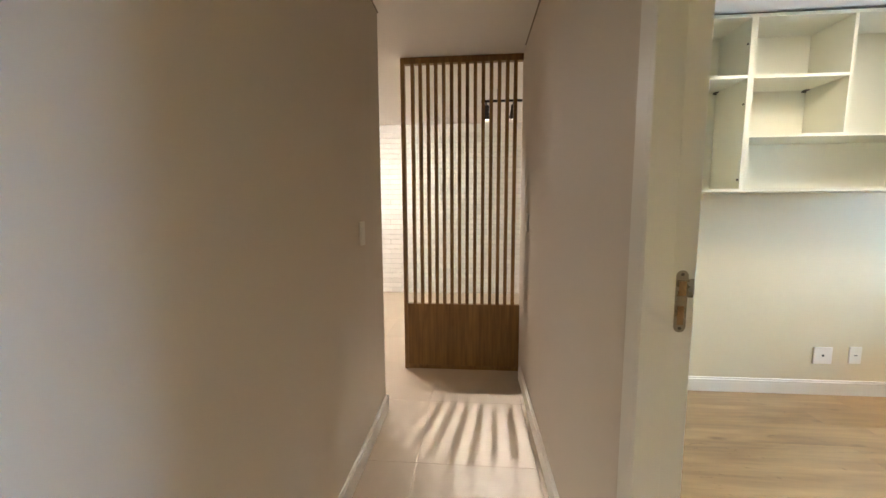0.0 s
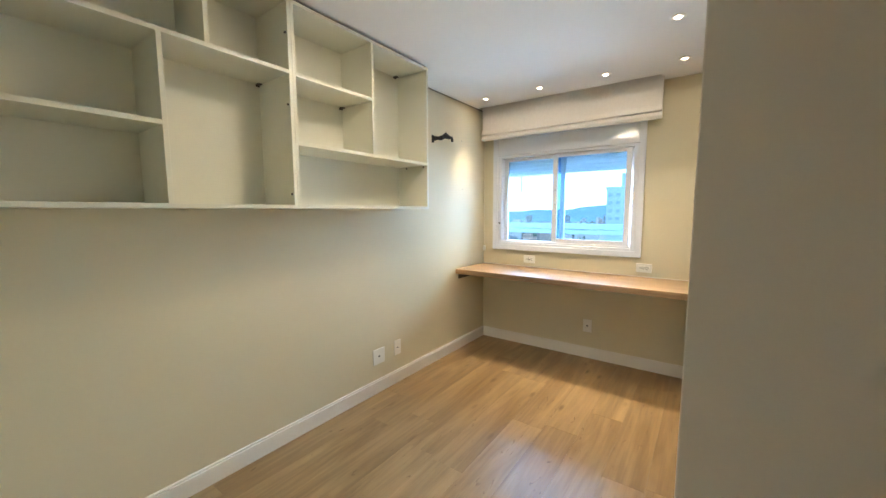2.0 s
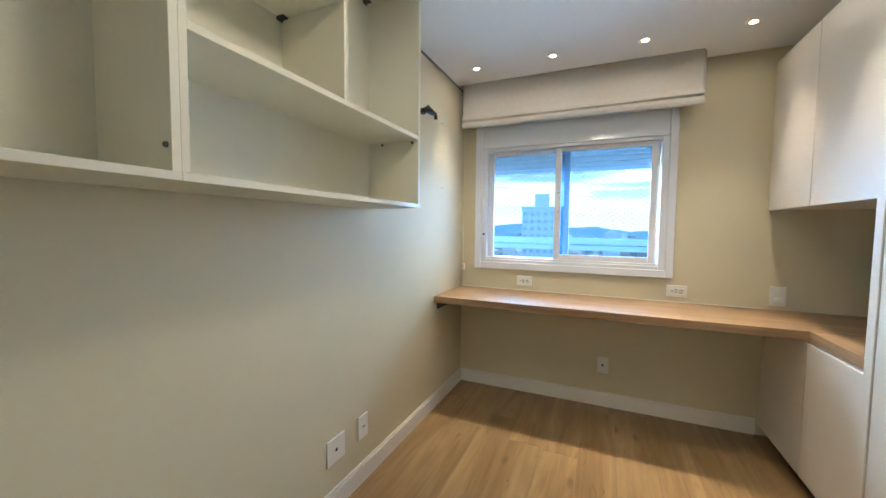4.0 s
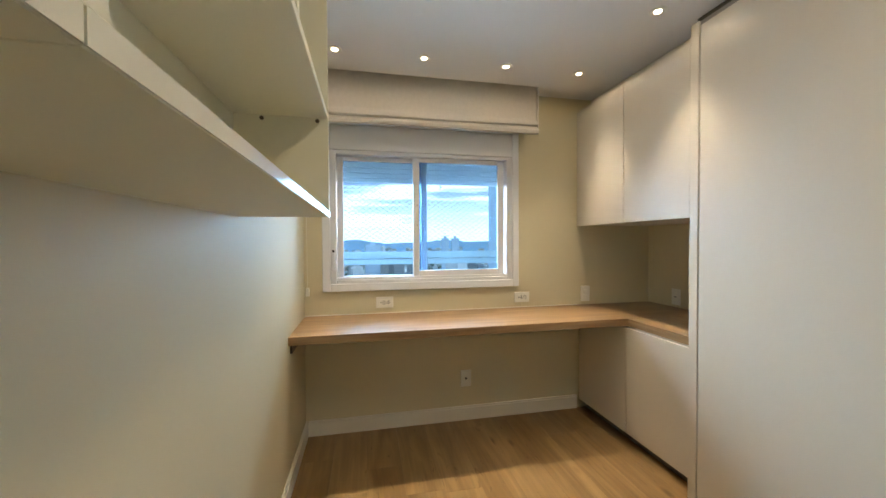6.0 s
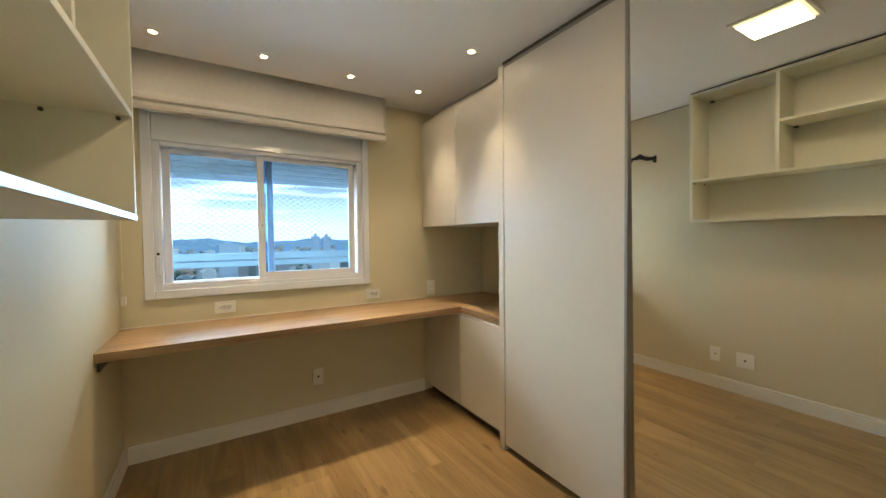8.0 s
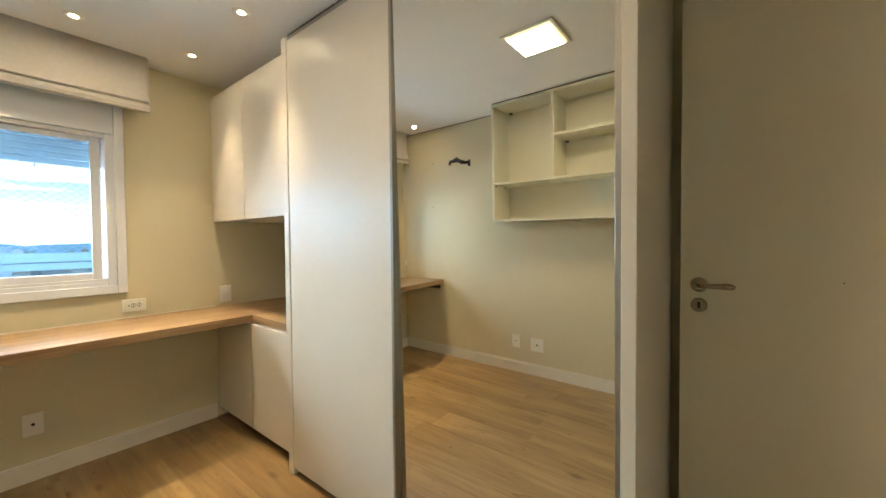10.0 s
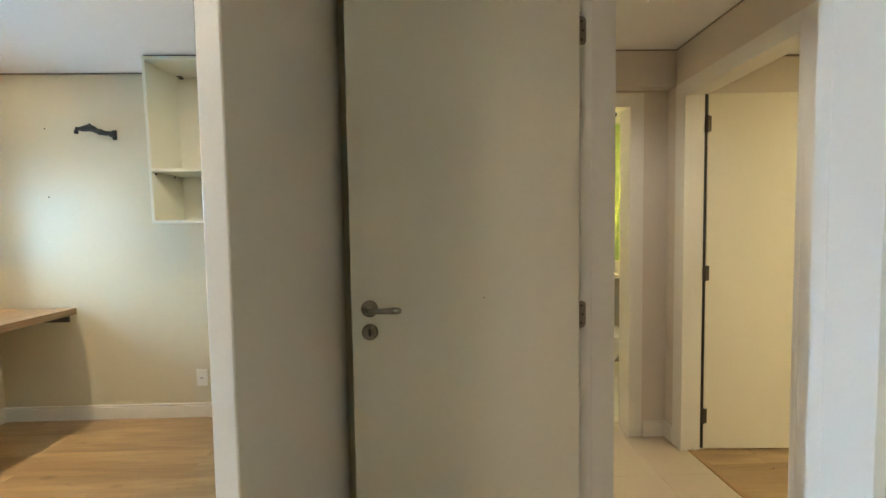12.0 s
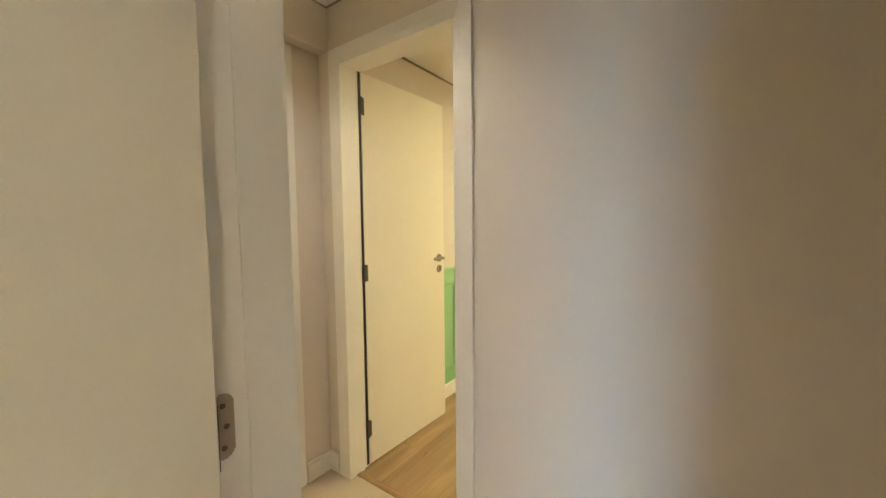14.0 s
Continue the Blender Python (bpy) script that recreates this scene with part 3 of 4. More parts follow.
def door_leaf(name, width, height, thick, hinge, turn, label, hinges=(0.21, 1.065, 1.93), jamb_plates=False):
    """Leaf along +x from the hinge line at the origin, thickness towards +y; handles on both faces."""
    d = thing(name, (0, 0, 0), label, "door", kind="structure")
    part("leaf", boxes((0.002, width, 0.0, thick, 0.008, height), bevel=0.002), M_DOOR, d)
    hx = width - 0.056
    for side in (-1, 1):
        f = 0.0 if side < 0 else thick
        rot = Matrix.Rotation(math.radians(90 if side < 0 else -90), 4, "X")
        part("rose", lathe([(0.026, 0), (0.026, 0.005), (0.022, 0.009), (0.009, 0.010), (0.009, 0.034)], (hx, f, 1.098), rot), M_NICKEL, d, "satin nickel handle rose", True)
        o = f + side * 0.040
        part("handle", tube([(hx, f + side * 0.02, 1.098), (hx, o, 1.098), (hx - 0.016, o + side * 0.005, 1.099), (hx - 0.042, o + side * 0.006, 1.098), (hx - 0.072, o + side * 0.004, 1.099), (hx - 0.092, o + side * 0.001, 1.098), (hx - 0.100, o, 1.097)],
                            [0.008, 0.0085, 0.0075, 0.0085, 0.0105, 0.0095, 0.005], 12), M_NICKEL, d, "curved satin nickel lever", True)
        key = part("escutcheon", lathe([(0.025, 0), (0.025, 0.004), (0.021, 0.007)], (hx, f, 1.026), rot), M_NICKEL, d, "round satin nickel keyhole plate", True)
        part("keyhole", boxes((hx - 0.0042, hx + 0.0042, f + side * 0.0065, f + side * 0.0085, 1.014, 1.037), bevel=0.0008), M_BLACK, key)
    if not jamb_plates:
        # black strip added to paint the shaded gap at the hinge edge
        part("joint_strip", boxes((-0.014, 0.0018, 0.004, thick - 0.004, 0.01, height)), M_BLACK, d, "black strip in place of the shade between leaf and jamb")
    for z in hinges:
        h = part("hinge", tube([(-0.003, -0.004, z - 0.045), (-0.003, -0.004, z + 0.045)], 0.0075, 10), M_STEEL, d, "dark steel butt hinge", True)
        part("hinge_plate", boxes((-0.0015, 0.003, 0.0, 0.028, z - 0.042, z + 0.042), bevel=0.0004), M_STEEL, h)
        part("hinge_plate", boxes((-0.015, 0.019, -0.0035, 0.0, z - 0.044, z + 0.044), bevel=0.0004), M_STEEL, h)
        for dz in (-0.028, 0, 0.028):
            part("hinge_screw", lathe([(0.004, 0), (0.004, 0.0015)], (0.004, -0.0035, z + dz), Matrix.Rotation(math.radians(90), 4, "X"), 8), M_BLACK, h)
    if jamb_plates:
        part("paint_chip", lathe([(0.002, 0), (0.002, 0.0004)], (0.298, thick, 1.125), Matrix.Rotation(math.radians(-90), 4, "X"), 8), M_DARKGAP, d, "small dark chip in the paint")
        for z in hinges:
            jp = part("hinge_plate", boxes((-0.030, -0.003, 0.0016, 0.0042, z - 0.034, z + 0.034), *[(-0.030 + e, -0.003 - e, 0.0016, 0.0042, z + a, z + b) for e, a, b in ((0.002, 0.034, 0.038), (0.005, 0.038, 0.041), (0.009, 0.041, 0.043), (0.002, -0.038, -0.034), (0.005, -0.041, -0.038), (0.009, -0.043, -0.041))]), M_HINGE, d, "satin nickel hinge plate on the jamb")
            for dz in (-0.028, 0, 0.028):
                part("hinge_screw", lathe([(0.0036, 0), (0.0036, 0.0012)], (-0.016 - 0.004 * (dz == 0), 0.0042, z + dz), Matrix.Rotation(math.radians(-90), 4, "X"), 10), M_STEEL, jp)
    d.matrix_basis = pose(*hinge, 0, 0, turn)
    return d


door_leaf("door_1", 0.704, 2.10, 0.035, (DX1 - 0.016, YD1 + 0.034, 0), 90.0, "off-white flush wooden door standing open against the wardrobe", (0.22, 1.06, 1.94), True)
door_leaf("door_2", 0.69, 2.10, 0.035, (BX1 - 0.024, YS - 0.122, 0), 268.0, "off-white flush bedroom door standing open")

strike = thing("strike_plate", (DX0 + 0.018, YD1 - 0.03, 1.0), "satin nickel strike plate screwed into the door jamb", "strike plate")
SX, SY = DX0 + 0.018, YD1 - 0.012
east = Matrix.Rotation(math.radians(90), 4, "Y")
part("plate", boxes((SX, SX + 0.0022, SY - 0.0115, SY + 0.0115, 1.039, 1.144)), M_NICKEL, strike)
for sz in (1.039, 1.144):
    part("plate_end", lathe([(0.0115, 0), (0.0115, 0.002), (0.0108, 0.0022)], (SX, SY, sz), east, 24), M_NICKEL, strike)
    part("screw", lathe([(0.0036, 0.002), (0.0036, 0.0026), (0.002, 0.003)], (SX, SY, sz + (0.003 if sz > 1.1 else -0.003)), east, 10), M_STEEL, strike, "countersunk screw")
part("lip", boxes((SX, SX + 0.003, SY + 0.0115, SY + 0.023, 1.100, 1.138), bevel=0.001), M_NICKEL, strike, "bent latch lip")
part("latch_hole", boxes((SX + 0.002, SX + 0.0032, SY - 0.006, SY + 0.008, 1.103, 1.133)), M_THRESH, strike, "bare wood latch opening")
part("bolt_hole", boxes((SX + 0.002, SX + 0.0032, SY - 0.006, SY + 0.006, 1.043, 1.082)), M_THRESH, strike, "bare wood bolt opening")

# ---- window ----
win = thing("window_1", (0.81, YN, WZ0), "white aluminium sliding window with roller shutter half lowered", "window", kind="structure")
y = YN
part("casing", boxes((0.115, WX0 + 0.006, y - 0.016, y, 0.958, WZ1 + 0.045), (WX1 - 0.006, 1.505, y - 0.016, y, 0.958, WZ1 + 0.045), (WX0 + 0.006, WX1 - 0.006, y - 0.016, y, 0.958, WZ0 + 0.006),
                     (WX0 + 0.006, WX1 - 0.006, y - 0.016, y, WZ1 - 0.006, WZ1 + 0.045), bevel=0.003), M_PVC, win)
part("shutter_box", boxes((WX0 + 0.006, WX1 - 0.006, y - 0.008, y + 0.13, 1.908, WZ1 - 0.006), bevel=0.004), M_BOX, win, "glossy white roller shutter box")
part("window_frame", boxes((WX0, WX0 + 0.045, y + 0.004, y + 0.12, WZ0, 1.908), (WX1 - 0.045, WX1, y + 0.004, y + 0.12, WZ0, 1.908), (WX0 + 0.045, WX1 - 0.045, y + 0.004, y + 0.12, WZ0, WZ0 + 0.03),
                           (WX0 + 0.045, WX1 - 0.045, y + 0.004, y + 0.12, 1.883, 1.908), bevel=0.003), M_PVC, win)
part("sill", boxes((WX0 + 0.045, WX1 - 0.045, y + 0.01, y + 0.025, WZ0 + 0.03, WZ0 + 0.045), (WX0 + 0.045, WX1 - 0.045, y + 0.055, y + 0.06, WZ0 + 0.03, WZ0 + 0.045), bevel=0.001), M_PVC, win, "white bottom track")


def sash(x0, x1, yy, stile, name, foot=0.052):
    z0, z1 = WZ0 + 0.032, 1.881
    s = part(name, boxes((x0, x0 + stile, yy, yy + 0.03, z0, z1), (x1 - stile, x1, yy, yy + 0.03, z0, z1), (x0 + stile, x1 - stile, yy, yy + 0.03, z0, z0 + foot), (x0 + stile, x1 - stile, yy, yy + 0.03, z1 - 0.03, z1), bevel=0.003), M_PVC, win)
    g = part("pane", boxes((x0 + stile, x1 - stile, yy + 0.012, yy + 0.016, z0 + foot, z1 - 0.03)), M_GLASS, s, "window glass tinted blue for the haze outside")
    g.visible_shadow = False
    return s


sash(WX0 + 0.047, 0.832, y + 0.066, 0.042, "sash", 0.020)
front = sash(0.728, 1.401, y + 0.026, 0.044, "sash")
part("latch", boxes((0.748, 0.760, y + 0.016, y + 0.026, 1.445, 1.512), bevel=0.003), M_WHITEPL, front, "white sash latch")
for lz in (1.408, 1.547):
    part("latch_screw", lathe([(0.004, 0), (0.004, 0.002), (0.002, 0.003)], (0.755, y + 0.026, lz), Matrix.Rotation(math.radians(90), 4, "X"), 10), M_STEEL, front, "small dark screw")
part("latch", boxes((1.426, 1.438, y - 0.004, y + 0.006, 1.435, 1.505), bevel=0.003), M_WHITEPL, front, "white frame latch")
part("fixed_pane", boxes((1.40, 1.415, y + 0.07, y + 0.1, WZ0 + 0.03, 1.883), bevel=0.002), M_PVC, win)
part("roller_shutter", boxes(*[(WX0 + 0.046, WX1 - 0.046, y + 0.104, y + 0.118, 1.708 + 0.036 * k, 1.7432 + 0.036 * k) for k in range(5)], bevel=0.005), M_SHUT, win, "grey roller shutter slats, half lowered")
part("shutter_strap", boxes((WX0 + 0.018, WX0 + 0.032, y - 0.002, y + 0.003, 1.24, 1.90)), M_PVC, win, "white shutter pull strap")
part("strap_winder", boxes((WX0 + 0.012, WX0 + 0.038, y - 0.012, y + 0.004, 1.10, 1.22), bevel=0.004), M_PVC, win)
part("strap_slot", boxes((WX0 + 0.018, WX0 + 0.032, y - 0.004, y + 0.004, 1.222, 1.236)), M_BLACK, win)


def roman_blind():
    b = thing("roman_blind", (0.82, 3.80, 2.08), "pale linen roman blind gathered up above the window", "blind")
    x0, x1 = 0.03, 1.612
    prof = [(3.800, 2.50), (3.800, 2.170), (3.790, 2.146), (3.779, 2.130), (3.776, 2.116), (3.790, 2.111), (3.800, 2.108), (3.782, 2.098), (3.771, 2.078), (3.775, 2.060), (3.792, 2.056), (3.806, 2.064), (3.808, 2.50)]
    bm = bmesh.new()
    n = 40
    cols = []
    for k in range(n + 1):
        xx = x0 + (x1 - x0) * k / n
        cols.append([bm.verts.new((xx, yy + 0.0022 * math.sin(7 * xx) * (1 if i < 11 else 0), zz + 0.0025 * math.sin(3.1 * xx + 0.6 * i) * (1 if 1 < i < 11 else 0))) for i, (yy, zz) in enumerate(prof)])
    for a, c in zip(cols, cols[1:]):
        for i in range(len(prof) - 1):
            bm.faces.new((a[i], a[i + 1], c[i + 1], c[i]))
        bm.faces.new((a[-1], a[0], c[0], c[-1]))
    bm.faces.new(cols[0])
    bm.faces.new(cols[-1][::-1])
    bmesh.ops.recalc_face_normals(bm, faces=bm.faces)
    part("fabric", bm, M_FABRIC, b, "", True)
    part("headrail", boxes((x0, x1, 3.81, 3.85, 2.49, 2.525), bevel=0.004), M_WHITEPL, b, "white headrail in the ceiling recess")
    part("side_tape", boxes((x1 - 0.004, x1 + 0.001, 3.777, 3.807, 2.066, 2.50)), M_FABRIC, b)
    part("cord", tube([(0.022, 3.868, 2.45), (0.020, 3.872, 1.5), (0.022, 3.872, 0.99)], 0.0012, 6), M_WHITEPL, b, "thin white pull cord")
    part("cord_holder", boxes((0.010, 0.034, 3.860, 3.885, 0.935, 0.99), bevel=0.004), M_WHITEPL, b, "small white cord holder")


roman_blind()


# ---- room furniture ----
def wall_shelf():
    s = thing("wall_shelf", (0, 1.53, 1.37), "white open wall shelf unit, empty, fixed under the ceiling", "shelf")
    f, t, z0, z1 = 0.284, 0.018, 1.369, 2.355
    ya, yb, yc = 0.462, 1.524, 2.581
    for y0, y1 in ((ya, yb), (yb, yc)):
        part("bottom_board", boxes((0.002, f, y0, y1, z0, z0 + t), bevel=0.001), M_SHELF, s)
        part("edge_band", boxes((f + 0.0002, f + 0.0014, y0 + 0.001, y1 - 0.001, z0 + 0.0008, z0 + t - 0.0008)), M_EDGE, s, "glossy white edge band")
        part("top_board", boxes((0.002, f, y0, y1, z1 - t, z1), bevel=0.001), M_SHELF, s)
        part("side_board", boxes((0.002, f, y0, y0 + t, z0 + t, z1 - t), bevel=0.001), M_SHELF, s)
        part("side_board", boxes((0.002, f, y1 - t, y1, z0 + t, z1 - t), bevel=0.001), M_SHELF, s)
        part("back_board", boxes((0.002, 0.010, y0 + t, y1 - t, z0 + t, z1 - t)), M_SHELF, s)

    def shelf(y0, y1, z):
        part("shelf", boxes((0.010, f - 0.001, y0, y1, z - t / 2, z + t / 2), bevel=0.001), M_SHELF, s)

    def upright(yy, za, zb):
        part("divider", boxes((0.010, f - 0.001, yy - t / 2, yy + t / 2, za, zb), bevel=0.001), M_SHELF, s)

    h = t / 2
    shelf(yb + t, yc - t, 1.689)
    upright(2.050, 1.689 + h, z1 - t)
    shelf(yb + t, 2.050 - h, 2.017)
    shelf(ya + t, yb - t, 2.019)
    upright(0.990, z0 + t, 2.019 - h)
    shelf(ya + t, 0.990 - h, 1.687)
    upright(1.153, 2.019 + h, z1 - t)
    upright(0.803, 2.019 + h, z1 - t)
    rot = Matrix.Rotation(math.radians(90), 4, "X")
    for yy, zz in ((yc - t, 1.670), (yb - t, 1.440), (yb - t, 1.87), (yb - t, 2.20)):
        for xx in ((0.090, 0.252) if yy > 2 else (0.268,)):
            part("screw_cap", lathe([(0.0062, 0), (0.0062, 0.004), (0.0045, 0.006)], (xx, yy, zz), rot, 12), M_STEEL, s, "small dark screw cap", True)
    for yy, zz in ((2.53, z1 - t), (2.03, 2.017 - h), (1.50, 2.019 - h)):
        part("hanger_bracket", boxes((0.011, 0.04, yy - 0.014, yy + 0.014, zz - 0.005, zz - 0.0005), (0.011, 0.015, yy - 0.014, yy + 0.014, zz - 0.013, zz - 0.005)), M_STEEL, s, "dark steel hanger bracket")
    # solid dark filler paints the shade between shelf top and ceiling
    part("gap_shade", boxes((0.002, f - 0.02, ya, yc, z1, CEIL - 0.001)), M_DARKGAP, s, "dark filler coloured as the shade under the ceiling")


wall_shelf()


def wall_bracket():
    b = thing("wall_bracket", (0.0, 3.04, 1.98), "black folded wall mount arm fixed to the cream wall", "wall bracket")
    part("wall_plate", boxes((0.0, 0.012, 2.985, 3.012, 1.935, 1.998), bevel=0.003), M_BLACK, b)
    part("fork", boxes((0.012, 0.040, 2.988, 2.996, 1.955, 1.985), (0.012, 0.040, 3.002, 3.010, 1.950, 1.985), bevel=0.002), M_BLACK, b)
    part("arm", tube([(0.034, 2.992, 1.972), (0.050, 3.02, 1.968), (0.060, 3.05, 1.976), (0.060, 3.08, 1.985)], [0.012, 0.016, 0.018, 0.016], 10), M_BLACK, b, "", True)
    part("joint", lathe([(0.011, -0.018), (0.018, -0.013), (0.018, 0.013), (0.011, 0.018)], (0.060, 3.045, 1.974)), M_BLACK, b, "", True)
    part("arm", tube([(0.060, 3.07, 1.984), (0.064, 3.09, 1.996), (0.069, 3.115, 1.998), (0.075, 3.140, 1.991), (0.078, 3.155, 1.990)], [0.017, 0.022, 0.022, 0.017, 0.014], 10), M_BLACK, b, "", True)
    part("knob", lathe([(0.009, 0), (0.011, 0.008), (0.007, 0.016)], (0.066, 3.105, 2.010)), M_BLACK, b, "", True)
    part("head", tube([(0.078, 3.150, 1.990), (0.082, 3.170, 1.990), (0.084, 3.176, 1.975), (0.084, 3.178, 1.958)], [0.013, 0.014, 0.012, 0.010], 10), M_BLACK, b, "", True)


for wy, wz in ((3.46, 2.015), (3.47, 1.56)):
    solid("wall_plug", lathe([(0.005, 0), (0.005, 0.0015), (0.002, 0.002)], (0.0, wy, wz), Matrix.Rotation(math.radians(90), 4, "Y"), 10), M_BLACK, (0.0, wy, wz), "tiny dark screw hole plug in the wall", "wall plug", "wall plugs")

wall_bracket()

XF = 1.975  # front of the built-in furniture
DZ0, DZ1 = 0.754, 0.799
desk = thing("desk", (1.0, 3.62, 0), "oak laminate L-shaped desktop built in under the window", "desk")
part("worktop", boxes((0.001, XE - 0.001, 3.350, YN - 0.001, DZ0, DZ1), bevel=0.0015), M_DESK, desk)
part("return_top", boxes((XF + 0.027, XE - 0.001, 2.868, 3.3495, DZ0, DZ1), bevel=0.0015), M_DESKY, desk)
part("bracket", boxes((0.001, 0.012, 3.40, 3.62, 0.70, DZ0 - 0.001), (0.012, 0.05, 3.40, 3.62, 0.742, DZ0 - 0.001), bevel=0.001), M_STEEL, desk, "dark steel support bracket")
part("joint_strip", boxes((0.001, 1.99, YN - 0.006, YN - 0.001, DZ1, DZ1 + 0.005)), M_WHITEPL, desk, "thin white silicone joint")

base = thing("base_cabinet", (2.3, 3.38, 0), "off-white base cabinet under the desk return", "cabinet")
part("body", boxes((XF + 0.040, XE - 0.004, 2.872, YN - 0.004, 0.095, DZ0 - 0.002)), M_LACQ, base)
part("door", boxes((XF + 0.020, XF + 0.038, 2.874, 3.352, 0.075, DZ0 - 0.012), bevel=0.0015), M_LACQ, base)
part("filler_panel", boxes((XF + 0.020, XF + 0.038, 3.356, YN - 0.02, 0.075, DZ0 - 0.012), bevel=0.0015), M_LACQ, base)
# the kick recess's shade is put into the plinth colour
part("plinth", boxes((XF + 0.085, XF + 0.10, 2.872, YN - 0.02, 0.0, 0.0945)), M_DARKGAP, base, "recessed plinth coloured dark for the kick gap's shade")

upper = thing("upper_cabinet", (2.3, 3.38, 1.40), "off-white wall cabinet with two flat doors", "cabinet")
part("body", boxes((XF + 0.014, XE - 0.004, 2.872, YN - 0.004, 1.408, 2.262)), M_LACQ, upper)
part("door", boxes((XF - 0.006, XF + 0.012, 2.873, 3.351, 1.401, 2.262), bevel=0.0015), M_LACQ, upper)
part("door", boxes((XF - 0.006, XF + 0.012, 3.355, 3.835, 1.401, 2.262), bevel=0.0015), M_LACQ, upper)
part("filler_panel", boxes((XF + 0.012, XF + 0.03, 3.838, YN - 0.004, 1.408, 2.262)), M_LACQ, upper)
part("top_filler", boxes((XF + 0.13, XF + 0.146, 2.872, YN - 0.004, 2.263, CEIL - 0.002)), M_LACQ, upper)


def wardrobe():
    w = thing("wardrobe", (2.3, 2.0, 0), "off-white built-in wardrobe with sliding doors, one mirrored", "wardrobe")
    zt = CEIL - 0.035
    part("side_panel", boxes((XF - 0.012, XE - 0.004, 2.822, 2.868, 0.0, zt), bevel=0.002), M_LACQ, w)
    part("end_panel", boxes((1.926, 2.585, 1.156, 1.192, 0.0, zt), bevel=0.002), M_LACQ, w)
    part("back_panel", boxes((XE - 0.02, XE - 0.004, 1.193, 2.822, 0.05, zt)), M_LACQ, w)
    part("top_panel", boxes((XF + 0.06, XE - 0.02, 1.193, 2.821, zt - 0.03, zt)), M_LACQ, w)
    part("bottom_panel", boxes((XF + 0.085, XE - 0.02, 1.193, 2.821, 0.05, 0.08)), M_LACQ, w)
    # plinth takes the gap colour, so the kick shade is painted on
    part("plinth", boxes((XF + 0.085, XF + 0.10, 1.193, 2.821, 0.0, 0.05)), M_DARKGAP, w, "recessed plinth coloured dark for the kick gap's shade")
    part("top_track", boxes((XF - 0.002, XF + 0.06, 1.193, 2.821, zt - 0.02, zt)), M_ALU, w, "aluminium sliding track")
    # shade above the wardrobe is put in as a dark filler
    part("gap_shade", boxes((XF + 0.02, XE - 0.02, 1.18, 2.86, zt, CEIL - 0.001)), M_DARKGAP, w, "dark filler coloured as the shade under the ceiling")
    d = part("sliding_door", boxes((XF - 0.008, XF + 0.014, 2.050, 2.818, 0.038, zt - 0.022), bevel=0.0015), M_LACQ, w, "off-white satin sliding door")
    part("edge_profile", boxes((XF - 0.014, XF + 0.016, 2.034, 2.049, 0.038, zt - 0.022), bevel=0.002), M_ALU, d, "aluminium edge profile")
    # the mirror door leans a little into the room at its top
    lean = Matrix.Identity(4)
    lean[0][2], lean[0][3] = -0.0122, 0.0122 * 1.15
    m = part("mirror_door", moved(boxes((XF + 0.012, XF + 0.03, 1.217, 2.033, 0.038, zt - 0.022)), lean), M_LACQ, w, "mirrored sliding door")
    part("mirror", moved(boxes((XF + 0.006, XF + 0.0115, 1.2175, 2.033, 0.042, zt - 0.026)), lean), M_MIRROR, m, "tall silvered mirror")
    part("edge_profile", moved(boxes((XF - 0.006, XF + 0.03, 1.194, 1.2165, 0.038, zt - 0.022), bevel=0.003), lean), M_ALU, m, "aluminium edge profile")


wardrobe()


